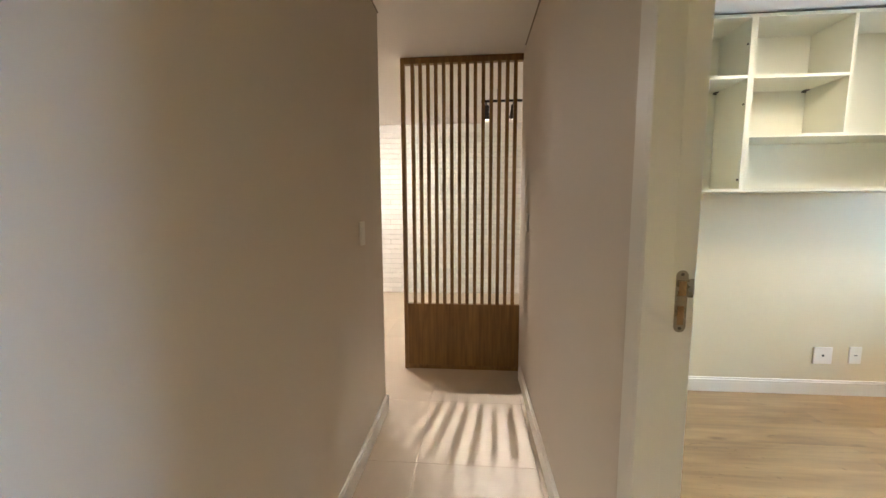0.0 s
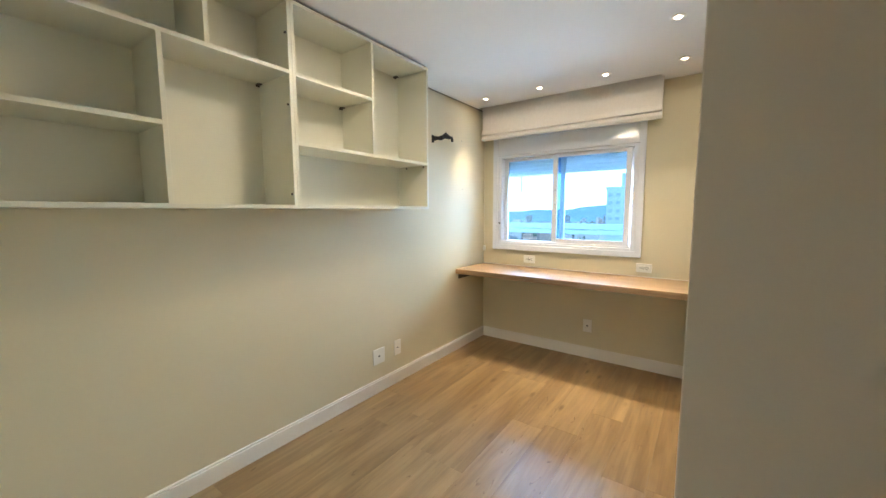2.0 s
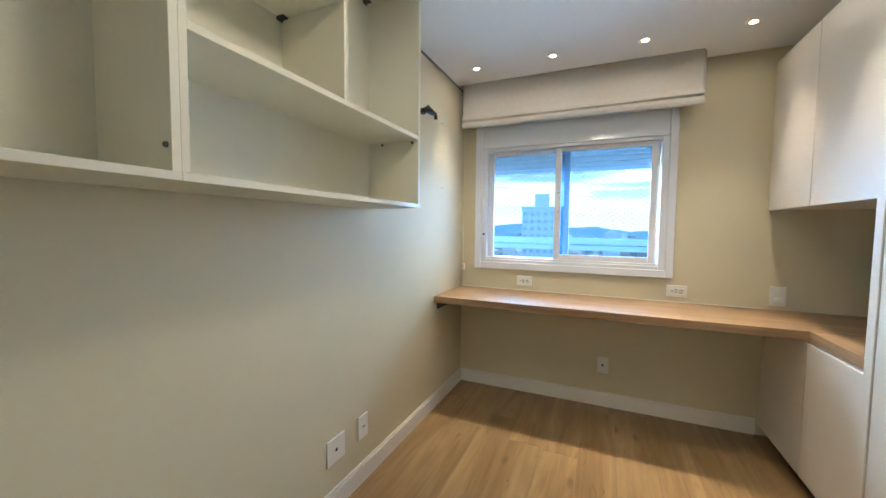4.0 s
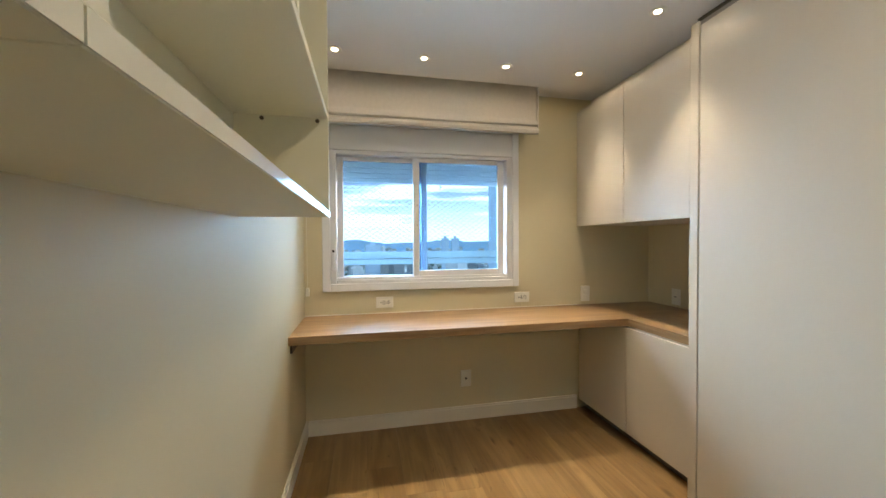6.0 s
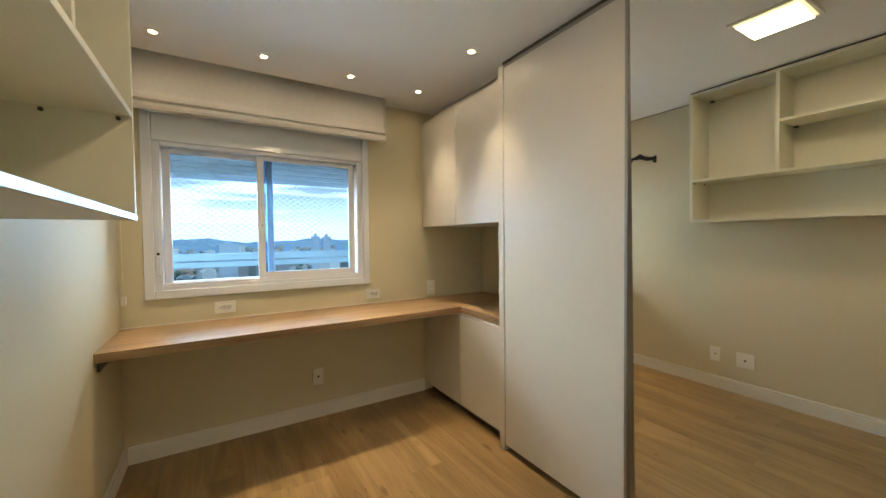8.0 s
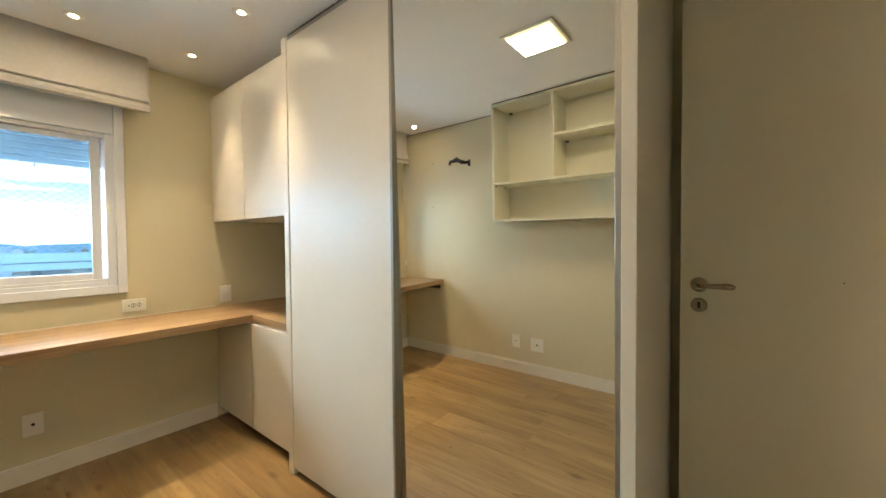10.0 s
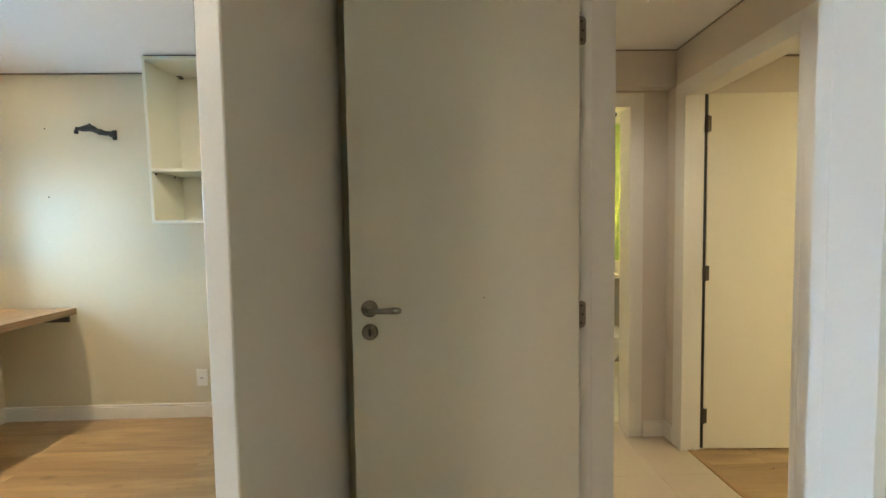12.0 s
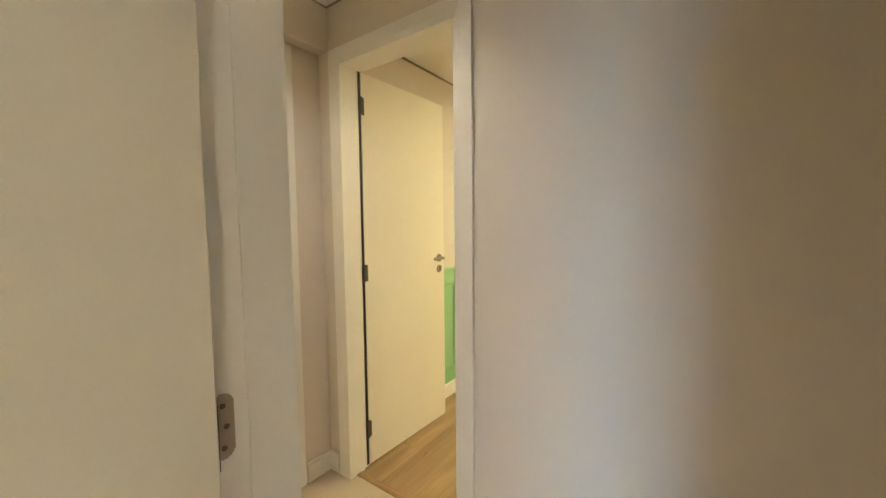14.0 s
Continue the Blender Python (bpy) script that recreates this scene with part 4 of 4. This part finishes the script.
# ---- outlets and switches ----
def plate(place, facing, w, h, kind, label, category):
    """Wall plate built facing +y in local space, then turned."""
    p = thing("wall_socket" if "socket" in label or "outlet" in label else "light_switch" if "switch" in label else "cover_plate", (0, 0, 0), label, category, "wall plates")
    part("plate", boxes((-w / 2, w / 2, 0.0, 0.008, -h / 2, h / 2), bevel=0.003, seg=2), M_WHITEPL, p)
    rot = Matrix.Rotation(math.radians(-90), 4, "X")
    if kind == "double":
        part("surround", boxes((-0.042, 0.042, 0.008, 0.0105, -0.022, 0.022), bevel=0.0015), M_WHITEPL, p)
        part("hole", lathe([(0.0040, 0), (0.0040, 0.0006)], (0.027, 0.0105, 0), rot, 10), M_BLACK, p)
        for cx in (-0.024, 0.004):
            # dark disc behind the face paints the socket's shadow outline
            socket = part("socket", lathe([(0.0125, 0.0), (0.0125, 0.0006)], (cx, 0.0105, 0), rot, 20), M_STEEL, p, "dark disc drawn as the shadow ring of a round socket")
            part("socket_face", lathe([(0.0105, 0.0), (0.0105, 0.0012), (0.0095, 0.0016)], (cx, 0.0108, 0), rot, 20), M_WHITEPL, socket)
            for dz in (-0.0048, 0.0048):
                part("hole", lathe([(0.0032, 0), (0.0032, 0.0006)], (cx, 0.0123, dz), rot, 8), M_BLACK, socket)
    elif kind == "duo":
        part("surround", boxes((-0.026, 0.026, 0.008, 0.010, -0.050, 0.050), bevel=0.001), M_WHITEPL, p)
        for dz in (-0.024, 0.018):
            part("socket", boxes((-0.019, 0.019, 0.010, 0.0165, dz - 0.014, dz + 0.014), bevel=0.003), M_WHITEPL, p, "raised white socket module")
    elif kind == "single":
        part("insert", boxes((-0.022, 0.022, 0.008, 0.0095, -0.012, 0.012), bevel=0.0006), M_WHITEPL, p)
        for dx in (-0.007, 0, 0.007):
            part("hole", lathe([(0.0034, 0), (0.0034, 0.0006)], (dx, 0.0095, 0), rot, 8), M_BLACK, p)
    elif kind == "cable":
        part("cable_hole", lathe([(0.008, 0), (0.008, 0.0008)], (0, 0.008, 0), rot, 12), M_BLACK, p, "dark cable hole")
    elif kind == "rocker":
        part("rocker", boxes((-0.016, 0.016, 0.008, 0.012, -0.028, 0.028), bevel=0.002), M_WHITEPL, p)
    p.matrix_basis = pose(*place, 0, 0, facing)
    return p


plate((0.522, YN, 0.874), 180, 0.118, 0.076, "double", "white double socket plate above the desk", "socket")
plate((1.533, YN, 0.874), 180, 0.118, 0.076, "double", "white double socket plate above the desk", "socket")
plate((1.099, YN, 0.300), 180, 0.078, 0.120, "cable", "white cable outlet plate under the desk", "outlet")
plate((2.058, YN, 0.883), 180, 0.078, 0.120, "duo", "white socket plate in the desk corner", "socket")
plate((0.0, 2.318, 0.275), -90, 0.118, 0.118, "cable", "square white cable cover plate low on the wall", "cover plate")
plate((0.0, 2.52, 0.282), -90, 0.076, 0.118, "single", "white socket plate low on the wall", "socket")
plate((XE, 3.62, 0.875), 90, 0.076, 0.118, "single", "white socket plate in the cabinet niche", "socket")
plate((0.83, YS, 1.16), 0, 0.076, 0.118, "rocker", "white light switch on the hall wall", "switch")
plate((0.17, YD0, 1.19), 180, 0.076, 0.118, "rocker", "white light switch on the hall wall", "switch")
plate((-2.868, -1.15, 0.31), -90, 0.118, 0.076, "single", "white socket plate on the brick wall", "socket")


# ---- lamps ----
def downlight(x, yy, z, label):
    d = thing("downlight", (x, yy, z), label, "ceiling light", "recessed spots")
    part("ring", lathe([(0.018, -0.0025), (0.035, -0.004), (0.040, -0.001), (0.040, 0.0)], (x, yy, z), None, 28), M_WHITEPL, d, "white trim ring", True)
    part("lens", lathe([(0.0175, -0.003), (0.016, -0.0045), (0.005, -0.005)], (x, yy, z), None, 24), M_LENS, d, "glowing warm lens", True)


for sx, sy in SPOTS:
    downlight(sx, sy, CEIL, "small round recessed ceiling spot, lit warm")
for sx, sy in HALL_SPOTS:
    downlight(sx, sy, HC, "small round recessed hall spot, lit warm")
downlight(-0.627, -0.165, 2.50, "small round recessed living room spot, lit warm")

led = thing("panel_light", (1.02, 1.85, CEIL), "square recessed panel ceiling light, lit warm", "ceiling light")
lx, ly, lr = 1.02, 1.85, 0.15
part("frame", boxes((lx - lr, lx + lr, ly - lr, ly - lr + 0.018, CEIL - 0.012, CEIL), (lx - lr, lx + lr, ly + lr - 0.018, ly + lr, CEIL - 0.012, CEIL), (lx - lr, lx - lr + 0.018, ly - lr + 0.018, ly + lr - 0.018, CEIL - 0.012, CEIL),
                    (lx + lr - 0.018, lx + lr, ly - lr + 0.018, ly + lr - 0.018, CEIL - 0.012, CEIL), bevel=0.002), M_WHITEPL, led)
part("diffuser", boxes((lx - lr + 0.018, lx + lr - 0.018, ly - lr + 0.018, ly + lr - 0.018, CEIL - 0.008, CEIL - 0.002)), M_LED, led, "glowing warm diffuser")

track = thing("track_light", (-1.36, 0.2, 2.5), "black ceiling track with two round spotlights", "track light")
part("rail", boxes((-1.375, -1.345, 0.03, 0.75, 2.370, 2.390), bevel=0.002), M_BLACK, track)
for sy in (0.2, 0.7):
    part("stem", tube([(-1.36, sy, 2.50), (-1.36, sy, 2.390)], 0.008, 8), M_BLACK, track)
for sy in (0.08, 0.36):
    part("joint", tube([(-1.36, sy, 2.370), (-1.36, sy, 2.315)], 0.008, 8), M_BLACK, track)
    rot = Matrix.Rotation(math.radians(35), 4, "Y")
    hd = part("spot_head", lathe([(0.018, 0.08), (0.030, 0.07), (0.032, 0.0), (0.042, -0.055), (0.038, -0.055)], (-1.36, sy, 2.265), rot, 18), M_BLACK, track, "", True)
    part("bulb", lathe([(0.036, -0.054), (0.03, -0.064), (0.01, -0.068)], (-1.36, sy, 2.265), rot, 16), M_LENS, hd, "glowing spot bulb", True)


# ---- hall screen ----
def slat_screen():
    s = thing("slat_screen", (-0.12, -0.16, 0), "walnut wood slatted room divider above a solid panel", "room divider")
    x0, x1, ya, yb, top = -0.244, -0.200, -0.592, 0.335, 2.385
    part("frame_post", boxes((x0, x1, ya, ya + 0.03, 0.0, top), bevel=0.002), M_SCREEN, s)
    part("frame_post", boxes((x0, x1, yb - 0.022, yb, 0.0, top), bevel=0.002), M_SCREEN, s)
    part("top_rail", boxes((x0, x1, ya + 0.03, yb - 0.022, top - 0.045, top), bevel=0.002), M_SCREEN, s)
    part("panel", boxes((x0 + 0.004, x1 - 0.002, ya + 0.03, yb - 0.022, 0.035, 0.535), bevel=0.002), M_SCREEN, s, "solid walnut lower panel")
    part("plinth", boxes((x0 + 0.008, x1 - 0.010, ya + 0.03, yb - 0.022, 0.0, 0.034)), M_SCREEN, s)
    n = 14
    pitch = (yb - 0.022 - ya - 0.03) / (n + 1)
    for k in range(1, n + 1):
        c = ya + 0.03 + pitch * k
        part("slat", boxes((x0 + 0.003, x1 - 0.003, c - 0.0125, c + 0.0125, 0.535, top - 0.045), bevel=0.0015), M_SCREEN, s)


slat_screen()


# ---- bathroom ----
def toilet():
    t = thing("toilet", (4.62, -0.615, 0.004), "white porcelain toilet with close-coupled cistern", "toilet")
    cx, cy = 4.62, -0.615

    def loft(rings, name, mat, label=""):
        bm = bmesh.new()
        loops = []
        for z, x, rx, ry in rings:
            loops.append([bm.verts.new((x + rx * math.cos(2 * math.pi * k / 28), cy + ry * math.sin(2 * math.pi * k / 28), z)) for k in range(28)])
        for a, b in zip(loops, loops[1:]):
            for k in range(28):
                bm.faces.new((a[k], a[(k + 1) % 28], b[(k + 1) % 28], b[k]))
        bm.faces.new(loops[0][::-1])
        bm.faces.new(loops[-1])
        bmesh.ops.recalc_face_normals(bm, faces=bm.faces)
        return part(name, bm, mat, t, label, True)

    def tapered(bm, middle, low, high, narrow):
        for v in bm.verts:
            v.co.y = middle + (v.co.y - middle) * (narrow + (1 - narrow) * (v.co.z - low) / (high - low))
        return bm

    loft([(0.004, cx + 0.10, 0.24, 0.115), (0.05, cx + 0.10, 0.225, 0.105), (0.16, cx + 0.08, 0.22, 0.10), (0.28, cx + 0.02, 0.26, 0.15), (0.37, cx, 0.30, 0.185), (0.40, cx, 0.305, 0.19)], "bowl", M_PORC)
    loft([(0.402, cx, 0.305, 0.19), (0.415, cx, 0.312, 0.195), (0.428, cx, 0.308, 0.19)], "seat", M_PORC)
    loft([(0.430, cx, 0.306, 0.19), (0.447, cx, 0.300, 0.185), (0.455, cx, 0.26, 0.15)], "lid", M_PORC)
    part("cistern", tapered(boxes((cx + 0.21, cx + 0.38, cy - 0.168, cy + 0.168, 0.41, 0.725), bevel=0.02, seg=3), cy, 0.41, 0.725, 0.86), M_PORC, t, "", True)
    part("cistern_lid", boxes((cx + 0.20, cx + 0.385, cy - 0.176, cy + 0.176, 0.726, 0.758), bevel=0.01, seg=2), M_PORC, t, "", True)
    part("flush_button", lathe([(0.022, 0), (0.022, 0.006), (0.016, 0.009)], (cx + 0.29, cy, 0.758)), M_NICKEL, t, "round chrome flush button", True)
    part("floor_bolt", lathe([(0.009, 0), (0.009, 0.01), (0.004, 0.014)], (cx - 0.06, cy + 0.118, 0.06), Matrix.Rotation(math.radians(-90), 4, "X")), M_NICKEL, t)


toilet()
ledge = thing("stone_shelf", (4.95, -0.6, 0.9), "pale stone shelf with upstand along the green wall", "shelf")
part("top", boxes((4.86, 5.02, -1.6, 0.5, 0.86, 0.90), bevel=0.003), M_BATHT, ledge)
part("upstand", boxes((4.995, 5.02, -1.6, 0.5, 0.90, 1.02), bevel=0.003), M_BATHT, ledge)
structure("bath_half_wall", boxes((4.99, 5.02, -1.6, 0.5, 0.0, 0.86)), M_BATHLOW, "grey-beige tiled wall below the stone shelf", "wall")
for py in (-0.74, -0.50):
    pl = thing("pendant_lamp", (4.72, py, 2.37), "black pendant cord lamp with bare amber bulb, lit", "pendant lamp", "bathroom pendants")
    part("canopy", lathe([(0.055, 0), (0.055, -0.018), (0.045, -0.026)], (4.72, py, 2.37)), M_BLACK, pl, "", True)
    part("cord", tube([(4.72, py, 2.345), (4.72, py, 1.83)], 0.003, 6), M_BLACK, pl)
    part("socket", lathe([(0.016, 0), (0.02, -0.01), (0.02, -0.06), (0.018, -0.065)], (4.72, py, 1.84)), M_BLACK, pl, "", True)
    part("bulb", lathe([(0.012, 0), (0.018, -0.02), (0.028, -0.05), (0.028, -0.065), (0.018, -0.085), (0.006, -0.092)], (4.72, py, 1.775)), M_BULB, pl, "glowing amber bulb", True)

# ---- outside ----
random.seed(7)
structure("balcony_slab", boxes((-1.5, 3.5, YN + 0.16, 5.62, -0.2, -0.02)), M_CONC, "pale rendered balcony slab", "balcony")
structure("balcony_rail", boxes((-1.5, 3.5, 5.50, 5.58, 1.105, 1.180), (-1.5, 3.5, 5.52, 5.57, 1.035, 1.098), (-1.5, 3.5, 5.52, 5.56, -0.02, 0.08), bevel=0.006), M_CONC, "pale blue-grey balcony rail", "railing")
structure("facade_pillar", boxes((1.98, 2.7, 5.40, 5.95, -0.2, 3.2), bevel=0.01), M_CONC, "pale rendered facade pillar beside the balcony", "pillar")
structure("facade", boxes((-1.5, -0.15, YN + 0.02, YN + 0.16, -1, 4), (XE + 0.12, 3.5, YN + 0.02, YN + 0.16, -1, 4), (-1.5, 3.5, YN + 0.02, 5.7, 2.72, 2.9)), M_CONC, "pale rendered outer wall", "facade")


def net():
    bm = bmesh.new()
    x0, x1, z0, z1, p, r = -1.4, 2.0, 1.18, 2.72, 0.075, 0.0015

    def strand(a, b):
        d = (Vector(b) - Vector(a)).normalized()
        s = Vector((-d.z, 0, d.x)) * r
        v = [bm.verts.new(Vector(q) + o) for q in (a, b) for o in (s, -s)]
        w = [bm.verts.new(Vector(q) + Vector((0, r, 0))) for q in (a, b)]
        bm.faces.new((v[0], v[2], v[3], v[1]))
        bm.faces.new((v[0], w[0], w[1], v[2]))
        bm.faces.new((w[0], v[1], v[3], w[1]))

    h = (z1 - z0) * 1.45
    k = x0 - h
    while k < x1:
        for sgn in (1, -1):
            xa, xb = (k, k + h) if sgn > 0 else (k + h, k)
            za, zb = z0, z1
            t0, t1 = 0.0, 1.0
            for lim, keep in ((x0, 1), (x1, -1)):
                fa, fb = (xa - lim) * keep, (xb - lim) * keep
                if fa < 0 and fb < 0:
                    t0 = 2
                elif fa < 0:
                    t0 = max(t0, fa / (fa - fb))
                elif fb < 0:
                    t1 = min(t1, fa / (fa - fb))
            if t0 < t1:
                strand((xa + (xb - xa) * t0, 5.54, za + (zb - za) * t0), (xa + (xb - xa) * t1, 5.54, za + (zb - za) * t1))
        k += p
    return bm


solid("safety_net", net(), M_NET, (0, 5.54, 1.18), "white diamond-mesh safety net above the balcony rail", "safety net", kind="stuff")

for cx, cz in ((-0.62, 1.5), (-0.30, 1.62), (1.25, 1.9)):
    solid("hanging_cord", tube([(cx, 5.53, 2.72), (cx + 0.004, 5.53, 2.2), (cx, 5.53, cz)], 0.006, 6), M_NET, (cx, 5.53, cz), "pale cord tied to the safety net", "cord")

GZ = -42.0
bm = bmesh.new()
bmesh.ops.create_grid(bm, x_segments=2, y_segments=2, size=4500, matrix=Matrix.Translation((0, 0, GZ)))
structure("ground", bm, M_LAND, "town ground far below, haze mixed into its colour", "ground")


def hills(y0, height, seed, name):
    rnd = random.Random(seed)
    ph = [rnd.uniform(0, 6.28) for k in range(6)]
    bm = bmesh.new()
    rows = []
    for j in range(7):
        row = []
        for i in range(121):
            a = math.radians(-65 + 130 * i / 120)
            d = y0 + 130 * j
            prof = 0.55 + 0.2 * math.sin(3 * a * 3 + ph[0]) + 0.15 * math.sin(17 * a + ph[1]) + 0.08 * math.sin(43 * a + ph[2]) + 0.035 * math.sin(111 * a + ph[3])
            row.append(bm.verts.new((d * math.sin(a), d * math.cos(a), GZ - 2 + height * max(0.05, prof) * math.sin(math.pi * min(1, j / 4) / 2))))
        rows.append(row)
    for a, b in zip(rows, rows[1:]):
        for i in range(120):
            bm.faces.new((a[i], a[i + 1], b[i + 1], b[i]))
    structure(name, bm, M_HILL, "blue-green wooded hills on the horizon, glowing blue for haze", "hill")


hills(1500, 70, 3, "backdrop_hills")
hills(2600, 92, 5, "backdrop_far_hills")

PANE = mesh_of("pane", boxes((-0.7, 0.7, -0.08, 0.06, -0.65, 0.65)), M_PANE)


def tower(x, yy, w, d, h, turn, floors, cols, label, crown=3.5, mat=M_TOWER):
    t = thing("apartment_tower", (0, 0, 0), label, "building", "far towers")
    part("wall", boxes((-w / 2, w / 2, -d / 2, d / 2, 0, h)), mat, t)
    part("roof", boxes((-w / 2 - 0.3, w / 2 + 0.3, -d / 2 - 0.3, d / 2 + 0.3, h, h + 0.8), (-w / 5, w / 6, -d / 4, d / 4, h + 0.8, h + crown), bevel=0.05), mat, t)
    for f in range(floors):
        for c in range(cols):
            o = new("window", PANE)
            o.parent = t
            o.location = (-w / 2 + w * (c + 0.5) / cols, -d / 2, h - 2.2 - f * 3.0)
    for f in range(floors):
        part("floor_band", boxes((-w / 2 - 0.08, w / 2 + 0.08, -d / 2 - 0.12, -d / 2 + 0.1, h - 0.5 - f * 3.0, h - 0.2 - f * 3.0)), mat, t)
    t.matrix_basis = pose(x, yy, GZ, 0, 0, turn)


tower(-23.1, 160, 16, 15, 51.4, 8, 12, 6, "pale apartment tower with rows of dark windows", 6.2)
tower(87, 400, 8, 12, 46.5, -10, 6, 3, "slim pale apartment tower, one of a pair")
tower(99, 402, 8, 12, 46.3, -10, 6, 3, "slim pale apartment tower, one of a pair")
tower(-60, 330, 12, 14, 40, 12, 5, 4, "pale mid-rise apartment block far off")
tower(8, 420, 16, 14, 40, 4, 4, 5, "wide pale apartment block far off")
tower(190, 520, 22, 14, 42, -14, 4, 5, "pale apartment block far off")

rnd = random.Random(11)


def town_blocks():
    bm = bmesh.new()
    for k in range(1500):
        a = math.radians(rnd.uniform(-50, 55))
        d = 70 + 1150 * rnd.random() ** 0.75
        x, yy = d * math.sin(a), d * math.cos(a)
        w, l = rnd.uniform(6, 16), rnd.uniform(6, 16)
        h = rnd.uniform(4, 9) if rnd.random() < 0.85 else rnd.uniform(12, 30)
        m = Matrix.Translation((x, yy, GZ + h / 2)) @ Matrix.Rotation(rnd.uniform(0, 3.1), 4, "Z") @ Matrix.Diagonal((w, l, h, 1))
        v = [bm.verts.new(m @ Vector(q)) for q in ((-.5, -.5, -.5), (.5, -.5, -.5), (.5, .5, -.5), (-.5, .5, -.5), (-.5, -.5, .5), (.5, -.5, .5), (.5, .5, .5), (-.5, .5, .5), (-.5, 0, .5 + 2.2 / h), (.5, 0, .5 + 2.2 / h))]
        for f in ((0, 1, 5, 4), (2, 3, 7, 6), (1, 2, 6, 9, 5), (3, 0, 4, 8, 7), (4, 5, 9, 8), (6, 7, 8, 9)):
            bm.faces.new([v[i] for i in f])
    return bm


def island_material():
    m = material("varied_town_walls", (0.40, 0.44, 0.48), 0.9, vary=0.05, scale=0.5)
    n, l = m.node_tree.nodes, m.node_tree.links
    g = n.new("ShaderNodeNewGeometry")
    r = n.new("ShaderNodeValToRGB")
    e = r.color_ramp.elements
    e[0].color, e[1].color = (0.12, 0.14, 0.16, 1), (0.50, 0.52, 0.54, 1)
    for pos, c in ((0.35, (0.25, 0.26, 0.27)), (0.55, (0.30, 0.20, 0.16)), (0.75, (0.40, 0.42, 0.44))):
        k = e.new(pos)
        k.color = (*c, 1)
    l.new(g.outputs["Random Per Island"], r.inputs["Fac"])
    l.new(r.outputs["Color"], n["Principled BSDF"].inputs["Base Color"])
    return m


solid("town", town_blocks(), island_material(), (0, 300, GZ), "dense low town of pale houses far below", "town", kind="stuff")


def far_trees():
    bm = bmesh.new()
    for k in range(1600):
        a = math.radians(rnd.uniform(-50, 55))
        d = 60 + 1200 * rnd.random() ** 0.8
        c = Vector((d * math.sin(a), d * math.cos(a), GZ + rnd.uniform(3, 8)))
        s = rnd.uniform(2.5, 6)
        v = [bm.verts.new(c + Vector((s * q[0] * rnd.uniform(.6, 1.2), s * q[1] * rnd.uniform(.6, 1.2), s * q[2] * rnd.uniform(.5, 1.1)))) for q in ((1, 0, 0), (0, 1, 0), (-1, 0, 0), (0, -1, 0), (0, 0, 1), (0, 0, -1.4))]
        for i in range(4):
            bm.faces.new((v[i], v[(i + 1) % 4], v[4]))
            bm.faces.new((v[(i + 1) % 4], v[i], v[5]))
    return bm


solid("far_trees", far_trees(), M_LEAF, (0, 300, GZ), "dark tree crowns scattered through the town", "trees", kind="stuff")


# ---- pieces of floors and walls ----
def pieces(parent, name, mesh_cache, mat, cells, bevel, z0, z1):
    for x0, x1, y0, y1 in cells:
        key = (round(x1 - x0, 3), round(y1 - y0, 3))
        if key not in mesh_cache:
            w, h = x1 - x0, y1 - y0
            mesh_cache[key] = mesh_of(name, boxes((-w / 2, w / 2, -h / 2, h / 2, z0, z1), bevel=bevel), mat)
        o = new(name, mesh_cache[key])
        o.location = ((x0 + x1) / 2, (y0 + y1) / 2, 0)
        o.parent = parent


def planks(x0, x1, y0, y1, width, length, seed):
    r = random.Random(seed)
    out = []
    x = x0
    while x < x1 - 0.01:
        xe = min(x1, x + width)
        yy = y0 - r.uniform(0.1, 1.0) * length
        while yy < y1:
            a, b = max(y0, yy), min(y1, yy + length)
            if b - a > 0.02:
                out.append((x + 0.0002, xe - 0.0002, a + 0.0002, b - 0.0002))
            yy += length
        x = xe
    return out


pieces(FLOOR, "plank", {}, M_FLOOR, planks(0.0, XE, YD1 - 0.06, YN, 0.197, 1.215, 3), 0.0004, -0.010, 0.0)
pieces(FLOOR_BED, "plank", {}, M_FLOOR, planks(1.0, 3.60, -4.0, YS - 0.06, 0.197, 1.215, 5), 0.0006, -0.004, 0.0)
cells = []
for i in range(-7, 7):
    for j in range(-6, 7):
        xa, ya = 0.89 + 0.6 * i, -0.33 + 0.6 * j
        xb, yb = xa + 0.6, ya + 0.6
        if xa > 0.5:
            ya = max(ya, YS - 0.05)
        xa, xb = max(xa, -2.88), min(xb, 3.844)
        ya, yb = max(ya, -3.99), min(yb, 4.05 if xb < -0.16 else YD1 - 0.061)
        if xa > 0.55 and yb < YS - 0.1:
            continue
        if xb - xa > 0.02 and yb - ya > 0.02:
            cells.append((xa + 0.0006, xb - 0.0006, ya + 0.0006, yb - 0.0006))
pieces(FLOOR_HALL, "tile", {}, M_TILE, cells, 0.0008, -0.006, 0.0)

BRICKWALL = bpy.data.objects["wall_living_far"]
cache = {}
for row in range(32):
    off = 0.14 if row % 2 else 0.0
    for col in range(9):
        y0 = -1.85 + col * 0.28 + off
        w = 0.277
        dep = 0.010 + 0.003 * ((row * 7 + col * 5) % 4)
        if dep not in cache:
            cache[dep] = mesh_of("brick", boxes((0, dep, -w / 2, w / 2, -0.034, 0.034), bevel=0.004), M_BRICK)
        o = new("brick", cache[dep])
        o.location = (-2.88, y0 + w / 2, 0.038 + row * 0.0745)
        o.parent = BRICKWALL
